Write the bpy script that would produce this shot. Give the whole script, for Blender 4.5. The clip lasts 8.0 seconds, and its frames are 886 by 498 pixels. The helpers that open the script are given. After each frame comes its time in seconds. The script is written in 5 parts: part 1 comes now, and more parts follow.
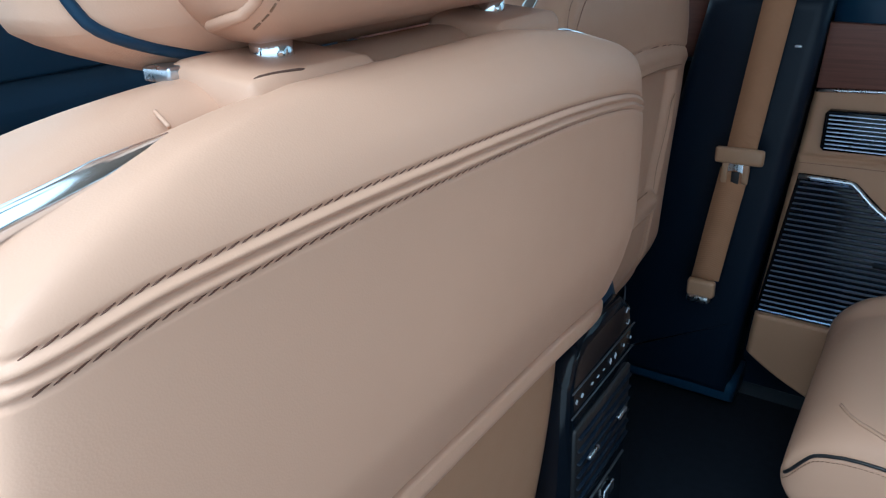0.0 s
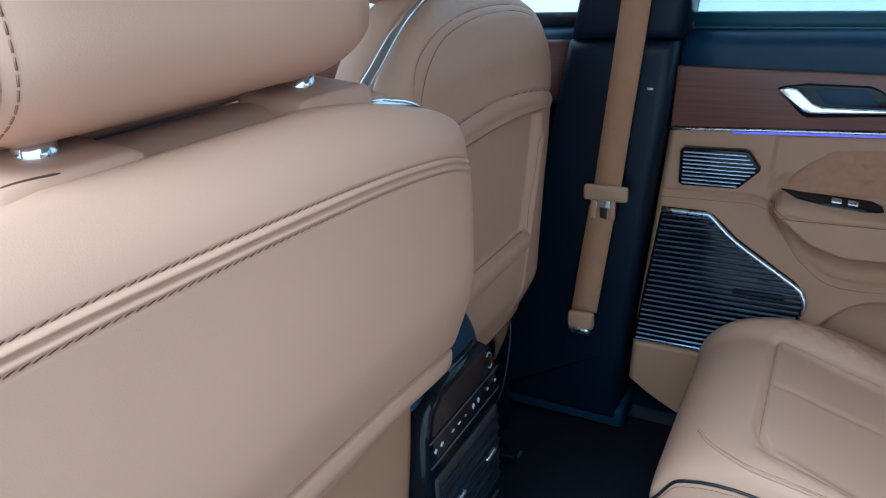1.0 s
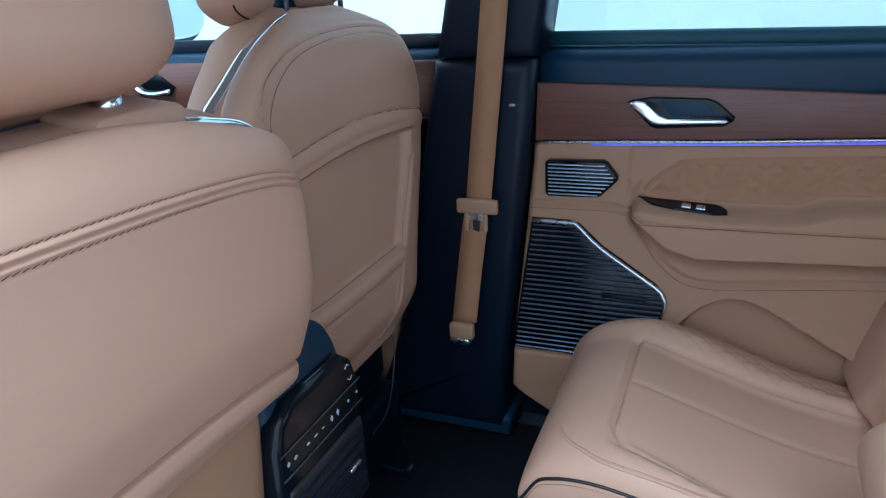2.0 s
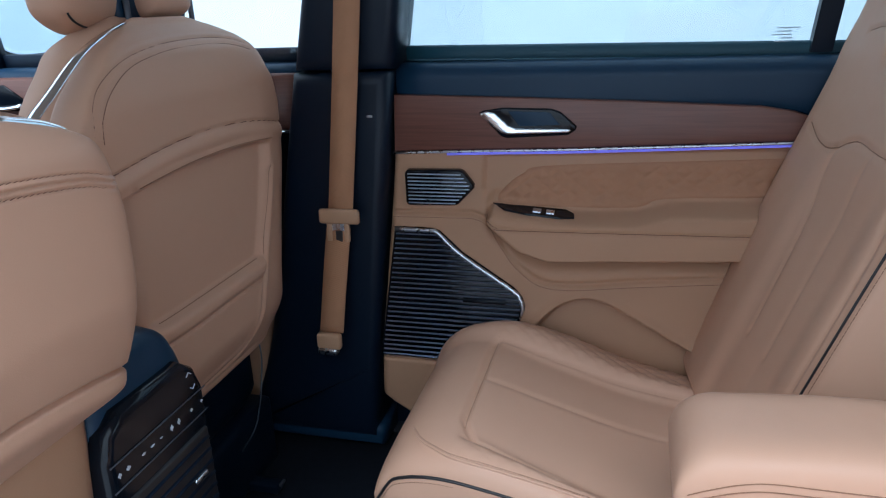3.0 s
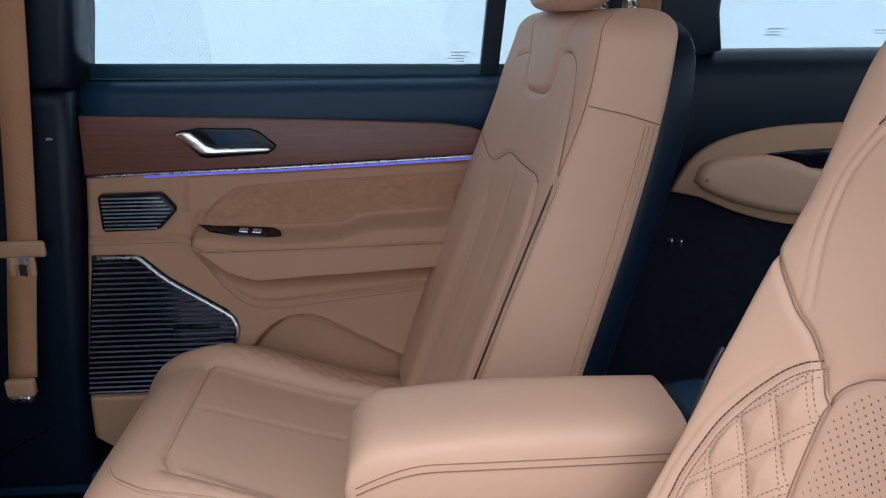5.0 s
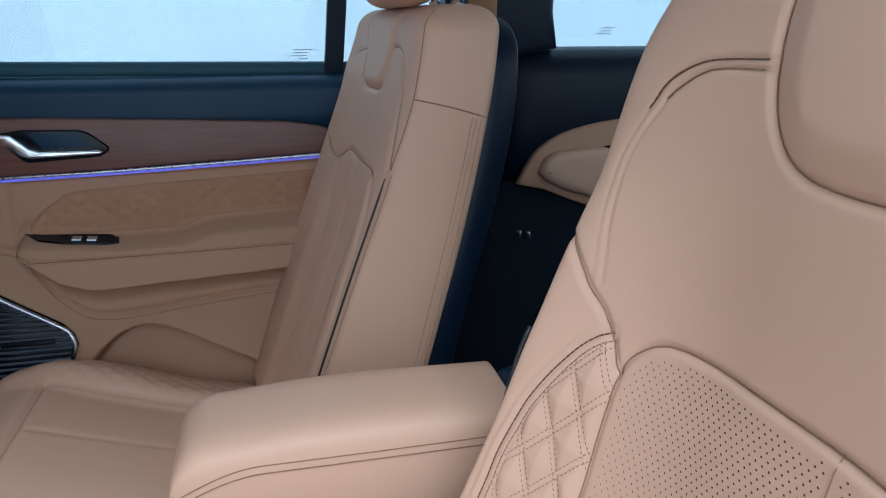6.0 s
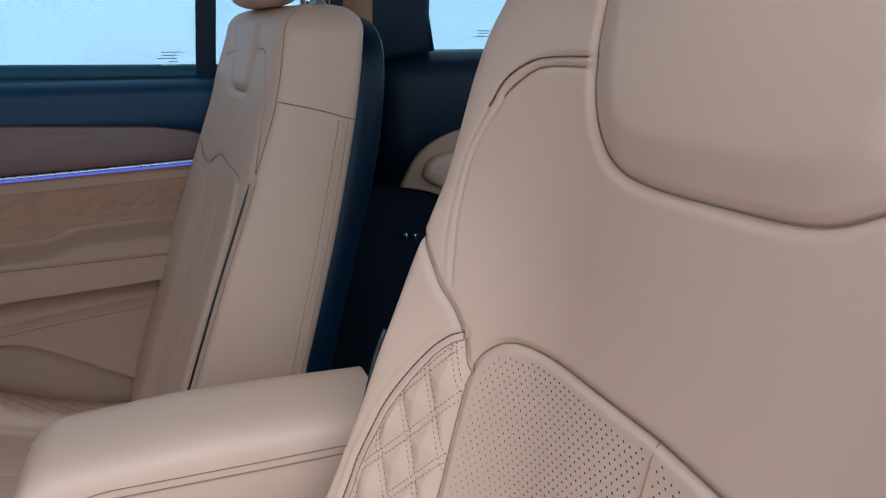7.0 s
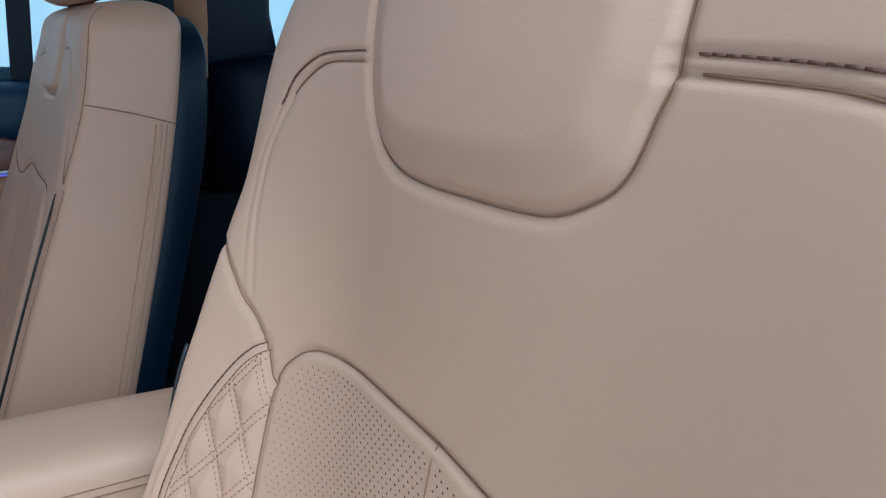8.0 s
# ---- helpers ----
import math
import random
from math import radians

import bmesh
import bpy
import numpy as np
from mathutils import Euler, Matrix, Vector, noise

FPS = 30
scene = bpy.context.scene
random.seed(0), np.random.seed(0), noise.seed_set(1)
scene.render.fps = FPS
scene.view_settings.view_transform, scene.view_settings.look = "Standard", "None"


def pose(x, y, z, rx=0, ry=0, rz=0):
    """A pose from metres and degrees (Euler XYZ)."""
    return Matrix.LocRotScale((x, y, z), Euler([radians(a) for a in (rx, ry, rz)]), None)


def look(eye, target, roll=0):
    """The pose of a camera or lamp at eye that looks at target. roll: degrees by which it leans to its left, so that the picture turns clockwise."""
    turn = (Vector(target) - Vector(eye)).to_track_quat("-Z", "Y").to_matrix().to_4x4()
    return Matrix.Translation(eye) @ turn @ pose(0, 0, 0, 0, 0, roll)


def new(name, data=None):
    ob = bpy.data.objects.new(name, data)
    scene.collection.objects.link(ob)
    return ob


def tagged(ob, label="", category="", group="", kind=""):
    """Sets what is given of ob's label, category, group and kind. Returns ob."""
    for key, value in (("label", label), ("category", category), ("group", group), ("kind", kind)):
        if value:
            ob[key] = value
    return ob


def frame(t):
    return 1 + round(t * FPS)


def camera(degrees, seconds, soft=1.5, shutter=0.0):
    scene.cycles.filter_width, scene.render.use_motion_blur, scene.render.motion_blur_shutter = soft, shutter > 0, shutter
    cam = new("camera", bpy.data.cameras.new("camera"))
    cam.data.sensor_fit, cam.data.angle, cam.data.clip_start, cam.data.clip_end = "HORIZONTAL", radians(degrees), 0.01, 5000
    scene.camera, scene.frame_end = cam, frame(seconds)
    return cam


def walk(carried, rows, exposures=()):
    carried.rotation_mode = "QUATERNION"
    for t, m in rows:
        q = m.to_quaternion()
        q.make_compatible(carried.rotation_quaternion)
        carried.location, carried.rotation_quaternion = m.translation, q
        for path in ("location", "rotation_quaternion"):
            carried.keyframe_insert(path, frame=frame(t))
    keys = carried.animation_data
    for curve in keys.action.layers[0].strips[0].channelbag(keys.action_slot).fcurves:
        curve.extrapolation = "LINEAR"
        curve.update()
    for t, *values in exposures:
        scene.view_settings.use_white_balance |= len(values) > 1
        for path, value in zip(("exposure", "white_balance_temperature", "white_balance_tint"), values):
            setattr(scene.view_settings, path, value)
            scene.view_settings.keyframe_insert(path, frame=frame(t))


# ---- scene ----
cam = camera(63.5, 8.0, soft=1.15)
PATH = [
    (0, (-0.665, -0.17, 0.896), (0.827, 0.89, 0.089), -2.6),
    (0.5, (-0.636, -0.201, 0.909), (0.915, 0.804, 0.143), -3.4),
    (1, (-0.622, -0.245, 0.926), (0.996, 0.663, 0.18), -3.2),
    (1.5, (-0.604, -0.287, 0.931), (1.063, 0.537, 0.196), -3.4),
    (2.8, (-0.607, -0.415, 0.894), (1.201, 0.141, 0.245), -2.7),
    (3, (-0.606, -0.427, 0.898), (1.217, 0.074, 0.246), -2.4),
    (3.5, (-0.605, -0.455, 0.906), (1.251, -0.093, 0.253), -1.9),
    (4, (-0.609, -0.474, 0.9), (1.276, -0.262, 0.266), -1.4),
    (4.5, (-0.609, -0.513, 0.902), (1.287, -0.458, 0.27), -0.9),
    (5, (-0.618, -0.539, 0.895), (1.282, -0.661, 0.281), -0.5),
    (6.5, (-0.632, -0.633, 0.881), (1.196, -1.176, 0.278), 0.0),
    (7, (-0.637, -0.655, 0.879), (1.157, -1.312, 0.286), 0.1),
    (7.5, (-0.647, -0.687, 0.879), (1.083, -1.498, 0.288), 0.3),
    (8, (-0.648, -0.721, 0.871), (1.023, -1.657, 0.297), 0.5),
]
walk(cam, [(t, look(eye, target, roll)) for t, eye, target, roll in PATH],
     exposures=[(0.0, -0.2, 5500, 0), (0.5, -0.02, 5400, 0), (1.5, 0.12, 5150, 1), (2.8, 0.0, 5800, 10), (4.0, -0.08, 6150, 11), (5.2, -0.1, 6300, 12), (6.5, -0.21, 5400, 2), (8.0, -0.25, 5300, 0)])


# ---- world and light ----
world = bpy.data.worlds.new("studio")
scene.world = world
world.use_nodes = True
wn = world.node_tree.nodes["Background"]
# a lit showroom: bright above, dim towards the floor
up = world.node_tree.nodes.new("ShaderNodeTexCoord")
sep = world.node_tree.nodes.new("ShaderNodeSeparateXYZ")
fade = world.node_tree.nodes.new("ShaderNodeMapRange")
tint = world.node_tree.nodes.new("ShaderNodeMix")
fade.interpolation_type = "SMOOTHSTEP"
fade.inputs["From Min"].default_value = -0.35
fade.inputs["From Max"].default_value = 0.4
tint.data_type = "RGBA"
tint.inputs["A"].default_value = (0.30, 0.35, 0.40, 1)
tint.inputs["B"].default_value = (0.76, 0.90, 1.0, 1)
world.node_tree.links.new(up.outputs["Generated"], sep.inputs["Vector"])
world.node_tree.links.new(sep.outputs["Z"], fade.inputs["Value"])
world.node_tree.links.new(fade.outputs["Result"], tint.inputs["Factor"])
world.node_tree.links.new(tint.outputs["Result"], wn.inputs["Color"])
wn.inputs["Strength"].default_value = 2.35
# soft light of the showroom's ceiling lamps, through the open door
key = new("ceiling_lamps", bpy.data.lights.new("ceiling_lamps", "SUN"))
key.data.energy = 4.6
key.data.angle = radians(42)
key.data.color = (0.86, 0.94, 1.0)
key.matrix_world = look((-1.75, -0.3, 3.6), (0, -0.3, 0.6))


# ---- materials ----
def mat(name, col, rough=0.5, metal=0.0, var=0.12, scale=6.0, bump=0.0, bscale=400.0, fine="noise", coat=0.0, spec=0.5):
    m = bpy.data.materials.new(name)
    m.use_nodes = True
    nt = m.node_tree
    b = nt.nodes["Principled BSDF"]
    b.inputs["Metallic"].default_value = metal
    b.inputs["Coat Weight"].default_value = coat
    b.inputs["Specular IOR Level"].default_value = spec
    tc = nt.nodes.new("ShaderNodeTexCoord")
    n1 = nt.nodes.new("ShaderNodeTexNoise")
    n1.inputs["Scale"].default_value = scale
    n1.inputs["Detail"].default_value = 4
    nt.links.new(tc.outputs["Object"], n1.inputs["Vector"])
    ramp = nt.nodes.new("ShaderNodeMix")
    ramp.data_type = "RGBA"
    ramp.inputs["A"].default_value = (*[c * (1 - var) for c in col], 1)
    ramp.inputs["B"].default_value = (*[min(1, c * (1 + var)) for c in col], 1)
    nt.links.new(n1.outputs["Fac"], ramp.inputs["Factor"])
    nt.links.new(ramp.outputs["Result"], b.inputs["Base Color"])
    mr = nt.nodes.new("ShaderNodeMapRange")
    mr.inputs["To Min"].default_value = max(0.02, rough - 0.07)
    mr.inputs["To Max"].default_value = min(1, rough + 0.07)
    n2 = nt.nodes.new("ShaderNodeTexNoise")
    n2.inputs["Scale"].default_value = scale * 9
    nt.links.new(tc.outputs["Object"], n2.inputs["Vector"])
    nt.links.new(n2.outputs["Fac"], mr.inputs["Value"])
    nt.links.new(mr.outputs["Result"], b.inputs["Roughness"])
    if bump:
        if fine == "voronoi":
            t = nt.nodes.new("ShaderNodeTexVoronoi")
            t.inputs["Scale"].default_value = bscale
            out = t.outputs["Distance"]
        elif fine == "wave":
            t = nt.nodes.new("ShaderNodeTexWave")
            t.inputs["Scale"].default_value = bscale
            out = t.outputs["Fac"]
        else:
            t = nt.nodes.new("ShaderNodeTexNoise")
            t.inputs["Scale"].default_value = bscale
            t.inputs["Detail"].default_value = 3
            out = t.outputs["Fac"]
        nt.links.new(tc.outputs["Object"], t.inputs["Vector"])
        bp = nt.nodes.new("ShaderNodeBump")
        bp.inputs["Strength"].default_value = bump
        bp.inputs["Distance"].default_value = 0.0004
        nt.links.new(out, bp.inputs["Height"])
        nt.links.new(bp.outputs["Normal"], b.inputs["Normal"])
    return m


def wood_mat():
    m = mat("walnut", (0.105, 0.046, 0.034), 0.42, var=0.1, scale=3)
    nt = m.node_tree
    b = nt.nodes["Principled BSDF"]
    tc = nt.nodes.new("ShaderNodeTexCoord")
    mp = nt.nodes.new("ShaderNodeMapping")
    mp.inputs["Scale"].default_value = (40, 4, 120)
    n = nt.nodes.new("ShaderNodeTexNoise")
    n.inputs["Scale"].default_value = 2.0
    n.inputs["Detail"].default_value = 8
    n.inputs["Distortion"].default_value = 0.6
    nt.links.new(tc.outputs["Object"], mp.inputs["Vector"])
    nt.links.new(mp.outputs["Vector"], n.inputs["Vector"])
    cr = nt.nodes.new("ShaderNodeValToRGB")
    cr.color_ramp.elements[0].position = 0.3
    cr.color_ramp.elements[0].color = (0.110, 0.041, 0.029, 1)
    cr.color_ramp.elements[1].position = 0.72
    cr.color_ramp.elements[1].color = (0.165, 0.063, 0.044, 1)
    nt.links.new(n.outputs["Fac"], cr.inputs["Fac"])
    nt.links.new(cr.outputs["Color"], b.inputs["Base Color"])
    return m


def glass_mat(name, tint, gloss=0.08):
    m = bpy.data.materials.new(name)
    m.use_nodes = True
    nt = m.node_tree
    nt.nodes.remove(nt.nodes["Principled BSDF"])
    out = nt.nodes["Material Output"]
    tr = nt.nodes.new("ShaderNodeBsdfTransparent")
    tr.inputs["Color"].default_value = (*tint, 1)
    gl = nt.nodes.new("ShaderNodeBsdfGlossy")
    gl.inputs["Roughness"].default_value = 0.02
    mx = nt.nodes.new("ShaderNodeMixShader")
    mx.inputs["Fac"].default_value = gloss
    nt.links.new(tr.outputs[0], mx.inputs[1])
    nt.links.new(gl.outputs[0], mx.inputs[2])
    nt.links.new(mx.outputs[0], out.inputs["Surface"])
    return m


def glow_mat(name, col, strength):
    m = bpy.data.materials.new(name)
    m.use_nodes = True
    b = m.node_tree.nodes["Principled BSDF"]
    b.inputs["Base Color"].default_value = (*col, 1)
    b.inputs["Emission Color"].default_value = (*col, 1)
    b.inputs["Emission Strength"].default_value = strength
    return m


LEATHER = mat("tan_leather", (0.53, 0.315, 0.216), 0.50, var=0.05, scale=5, bump=0.14, bscale=900, fine="voronoi", spec=0.32)
SOFT = mat("tan_soft_trim", (0.405, 0.228, 0.138), 0.55, var=0.05, scale=5, bump=0.3, bscale=800, fine="voronoi", spec=0.3)
# Thread browns; also the painted shade lines laid in seam grooves.
THREAD = mat("dark_thread_seam_shade", (0.13, 0.056, 0.035), 0.7, var=0.2, scale=80)
PALE_THREAD = mat("tan_thread", (0.36, 0.22, 0.13), 0.7, var=0.2, scale=80)
BROWN_THREAD = mat("brown_thread_seam_shade", (0.26, 0.135, 0.078), 0.7, var=0.2, scale=80)
PIPING = mat("black_piping", (0.012, 0.012, 0.014), 0.45, var=0.2, scale=30)
BLACK = mat("navy_black_plastic", (0.0022, 0.0075, 0.018), 0.42, spec=0.22, var=0.15, scale=8, bump=0.3, bscale=700)
SILL = mat("navy_soft_plastic", (0.008, 0.030, 0.062), 0.42, spec=0.25, var=0.12, scale=6, bump=0.3, bscale=600)
GLOSS = mat("piano_black", (0.004, 0.006, 0.010), 0.14, var=0.2, scale=10, spec=0.24)
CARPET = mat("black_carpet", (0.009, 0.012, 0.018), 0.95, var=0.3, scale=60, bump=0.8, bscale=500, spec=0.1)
CHROME = mat("chrome", (0.82, 0.84, 0.87), 0.14, metal=1.0, var=0.03, scale=10)
SATIN = mat("satin_metal", (0.55, 0.58, 0.63), 0.28, metal=1.0, var=0.05, scale=10)
GREY = mat("dark_grey_trim", (0.10, 0.11, 0.13), 0.4, metal=0.6, var=0.1, scale=30)
GRILLE = mat("grille_metal", (0.21, 0.29, 0.45), 0.20, metal=1.0, var=0.12, scale=20)
WEB = mat("tan_webbing", (0.37, 0.190, 0.105), 0.75, var=0.08, scale=30, bump=0.6, bscale=700, fine="wave", spec=0.2)
BAR = mat("pale_blue_grille_bar", (0.55, 0.62, 0.76), 0.30, metal=0.9, var=0.08, scale=20)
CLIP = mat("tan_plastic", (0.40, 0.235, 0.14), 0.4, var=0.05, scale=20)
WOOD = wood_mat()
SUEDE = mat("brown_suede", (0.40, 0.212, 0.128), 0.9, var=0.08, scale=25, bump=0.5, bscale=900, spec=0.15)
# Teal tint puts the reflection on black rubber into its base colour.
SEAL = mat("rubber_teal_reflection", (0.014, 0.055, 0.080), 0.5, var=0.1, scale=10, spec=0.3)
# Highlight beside the window seal, painted as a paler colour.
SEAL_GLINT = mat("seal_highlight", (0.05, 0.105, 0.14), 0.5, var=0.1, scale=20, spec=0.3)
# Shade inside the perforations and the tab slit, as a flat colour.
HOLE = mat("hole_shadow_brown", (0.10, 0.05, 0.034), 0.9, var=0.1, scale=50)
PRINT = mat("grey_print", (0.30, 0.36, 0.42), 0.6, var=0.05, scale=50)
ICON = mat("white_print", (0.42, 0.45, 0.5), 0.5, var=0.05, scale=50)
BODY = mat("dark_body_paint", (0.03, 0.035, 0.045), 0.3, var=0.08, scale=4, coat=0.4)
LINER = mat("headliner_fabric", (0.35, 0.30, 0.25), 0.9, var=0.06, scale=20, bump=0.5, bscale=500)
STUDIO = mat("studio_floor", (0.45, 0.46, 0.48), 0.5, var=0.06, scale=0.8, bump=0.2, bscale=60)
GLASS_TINT = glass_mat("tinted_glass", (0.70, 0.77, 0.80), 0.04)
GLASS = glass_mat("clear_glass", (0.93, 0.97, 0.99), 0.04)
AMBIENT = glow_mat("blue_ambient_light", (0.22, 0.22, 1.0), 0.3)


# ---- helpers of this scene ----
def part(name, bm, material, parent=None, label="", smooth=True):
    me = bpy.data.meshes.new(name)
    if isinstance(bm, tuple):
        me.from_pydata(bm[0], [], bm[1])
    else:
        bm.to_mesh(me)
        bm.free()
    me.materials.append(material)
    if smooth:
        me.polygons.foreach_set("use_smooth", [True] * len(me.polygons))
    ob = new(name, me)
    if parent is not None:
        ob.parent = parent
    if label:
        ob["label"] = label
    return ob


def thing(name, label, category, at=(0, 0, 0), kind="", group=""):
    """An Empty at a thing's base; parts keep world coordinates."""
    ob = new(name)
    ob.empty_display_size = 0.05
    return tagged(ob, label, category, group, kind)


def spow(v, e):
    return math.copysign(abs(v) ** e, v)


def lerp(table, z):
    """Smooth interpolation (monotone cubic) in a short table of (z, value)."""
    n = len(table)
    if n == 1 or z <= table[0][0]:
        return table[0][1]
    if z >= table[-1][0]:
        return table[-1][1]
    i = max(k for k in range(n - 1) if table[k][0] <= z)

    def slope(k):
        if k <= 0 or k >= n - 1:
            k = max(0, min(n - 2, k if k <= 0 else k - 1))
            return (table[k + 1][1] - table[k][1]) / (table[k + 1][0] - table[k][0])
        a = (table[k][1] - table[k - 1][1]) / (table[k][0] - table[k - 1][0])
        b = (table[k + 1][1] - table[k][1]) / (table[k + 1][0] - table[k][0])
        return 0.0 if a * b <= 0 else 2 * a * b / (a + b)

    (a, u), (b, v) = table[i], table[i + 1]
    h = b - a
    t = (z - a) / h
    return (2 * t ** 3 - 3 * t * t + 1) * u + (t ** 3 - 2 * t * t + t) * h * slope(i) + (3 * t * t - 2 * t ** 3) * v + (t ** 3 - t * t) * h * slope(i + 1)


class Pillow:
    """A padded body, sliced along one axis into rounded rectangles.
    Axes: 'z': slices stacked upwards, p across x and q along y.  'y': slices along y, p across x, q up z."""

    def __init__(self, c, lo, hi, wide, qhi, qlo, n=5.0, cap_hi=0.05, cap_lo=0.03, m=2.2, axis="z", dhi=None, dlo=None, wcap=0.35, shift=None):
        self.c, self.lo, self.hi, self.wide, self.fhi, self.flo = c, lo, hi, wide, qhi, qlo
        self.n, self.cap_hi, self.cap_lo, self.m, self.axis = n, cap_hi, cap_lo, m, axis
        self.dhi, self.dlo, self.wcap, self.shift = dhi, dlo, wcap, shift

    def mid_p(self, r):
        return self.c + (lerp(self.shift, r) if self.shift else 0.0)

    def slice(self, r):
        w, a, b = lerp(self.wide, r), lerp(self.fhi, r), lerp(self.flo, r)
        k = kw = 1.0
        if r > self.hi - self.cap_hi:
            s = min(1, (r - self.hi + self.cap_hi) / self.cap_hi)
            k = max(0.0, 1 - s ** self.m) ** (1 / self.m)
        if r < self.lo + self.cap_lo:
            s = min(1, (self.lo + self.cap_lo - r) / self.cap_lo)
            k = min(k, max(0.0, 1 - s ** self.m) ** (1 / self.m))
        kw = 1 - self.wcap * (1 - k) * 0.6
        mid, half = (a + b) / 2, (a - b) / 2
        return w * kw, mid, max(half * k, 1e-4)

    def q(self, p, r, side=1, lift=0.0):
        """The surface's q at lateral p, slice r, on the high (1) or low (-1) side."""
        w, mid, h = self.slice(r)
        e = max(0.0, 1 - min(1, abs(p - self.mid_p(r)) / w) ** self.n) ** (1 / self.n)
        d = (self.dhi if side > 0 else self.dlo)
        return mid + side * (h * e + (d(p, r) * min(1, e * 1.5) if d else 0) + lift)

    def place(self, p, q, r):
        return (p, q, r) if self.axis == "z" else (p, r, q)

    def at(self, p, r, side=1, lift=0.0):
        return Vector(self.place(p, self.q(p, r, side, lift), r))

    def mesh(self, loop=96, rows=60, extra=()):
        rs = set()
        for i in range(rows + 1):
            rs.add(self.lo + (self.hi - self.lo) * i / rows)
        for i in range(9):
            a = math.sin(i / 8 * math.pi / 2)
            rs.add(self.hi - self.cap_hi + self.cap_hi * a)
            rs.add(self.lo + self.cap_lo - self.cap_lo * a)
        rs.update(extra)
        rs = sorted(rs)
        rs = [r for i, r in enumerate(rs) if i == 0 or r - rs[i - 1] > 2e-4]
        verts, faces = [], []
        for r in rs:
            w, mid, h = self.slice(r)
            c = self.mid_p(r)
            for j in range(loop):
                side_n = loop // 2
                # even spacing across each face, closer near the edges
                k = j % side_n
                u = -1 + 2 * (k + 0.5) / side_n
                u = math.sin(u * math.pi / 2) * 0.35 + u * 0.65
                side = 1 if j < side_n else -1
                if side < 0:
                    u = -u
                p = c + w * u
                e = max(0.0, 1 - abs(u) ** self.n) ** (1 / self.n)
                d = self.dhi if side > 0 else self.dlo
                q = mid + side * (h * e + (d(p, r) * min(1, e * 1.5) * min(1, h / 0.01) if d else 0))
                verts.append(self.place(p, q, r))
        nr = len(rs)
        for i in range(nr - 1):
            for j in range(loop):
                a, b = i * loop + j, i * loop + (j + 1) % loop
                f = (a, b, b + loop, a + loop)
                faces.append(f if self.axis == "y" else f[::-1])
        faces.append(tuple(range(loop)) if self.axis == "z" else tuple(range(loop))[::-1])
        top = [(nr - 1) * loop + j for j in range(loop)]
        faces.append(tuple(top[::-1]) if self.axis == "z" else tuple(top))
        return verts, faces


def box(bm, c, s, m=None):
    """Adds a box of size s at c, or with the pose m."""
    r = bmesh.ops.create_cube(bm, size=1)["verts"]
    bmesh.ops.scale(bm, vec=s, verts=r)
    bmesh.ops.transform(bm, matrix=(m if m is not None else Matrix.Translation(c)), verts=r)
    return r


def bevelled(c, s, b=0.004, seg=3, m=None):
    bm = bmesh.new()
    box(bm, c, s, m)
    bmesh.ops.bevel(bm, geom=bm.edges[:], offset=b, segments=seg, affect="EDGES", profile=0.5)
    return bm


def prism(poly, x0, x1, axis="x", bevel=0.0, seg=2):
    """A polygon in the two other axes, carried from x0 to x1 along axis; the edges round the x1 end are bevelled."""
    bm = bmesh.new()

    def P(a, u, v):
        return {"x": (a, u, v), "y": (u, a, v), "z": (u, v, a)}[axis]

    lo = [bm.verts.new(P(x0, u, v)) for u, v in poly]
    hi = [bm.verts.new(P(x1, u, v)) for u, v in poly]
    bm.faces.new(lo)
    top = bm.faces.new(hi[::-1])
    n = len(poly)
    for i in range(n):
        bm.faces.new((lo[i], hi[i], hi[(i + 1) % n], lo[(i + 1) % n]))
    bmesh.ops.recalc_face_normals(bm, faces=bm.faces[:])
    if bevel:
        bmesh.ops.bevel(bm, geom=list(top.edges), offset=bevel, segments=seg, affect="EDGES", profile=0.5)
    return bm


def tube(points, r, closed=False, sides=8, bm=None, flat=1.0):
    """A round rod along points; r a number or a list of radii."""
    bm = bm or bmesh.new()
    pts = [Vector(p) for p in points]
    n = len(pts)
    rings = []
    up0 = None
    for i, p in enumerate(pts):
        a = pts[i - 1] if (i or closed) else p
        b = pts[(i + 1) % n] if (i < n - 1 or closed) else p
        t = (b - a).normalized()
        if up0 is None:
            up0 = t.orthogonal().normalized()
        up = (up0 - t * up0.dot(t)).normalized()
        up0 = up
        side = t.cross(up)
        rr = r[i] if isinstance(r, (list, tuple)) else r
        rings.append([bm.verts.new(p + (up * math.cos(k * 2 * math.pi / sides) + side * math.sin(k * 2 * math.pi / sides) * flat) * rr) for k in range(sides)])
    for i in range(n - 1 + closed):
        A, B = rings[i], rings[(i + 1) % n]
        for k in range(sides):
            bm.faces.new((A[k], A[(k + 1) % sides], B[(k + 1) % sides], B[k]))
    if not closed:
        bm.faces.new(rings[0][::-1])
        bm.faces.new(rings[-1])
    return bm


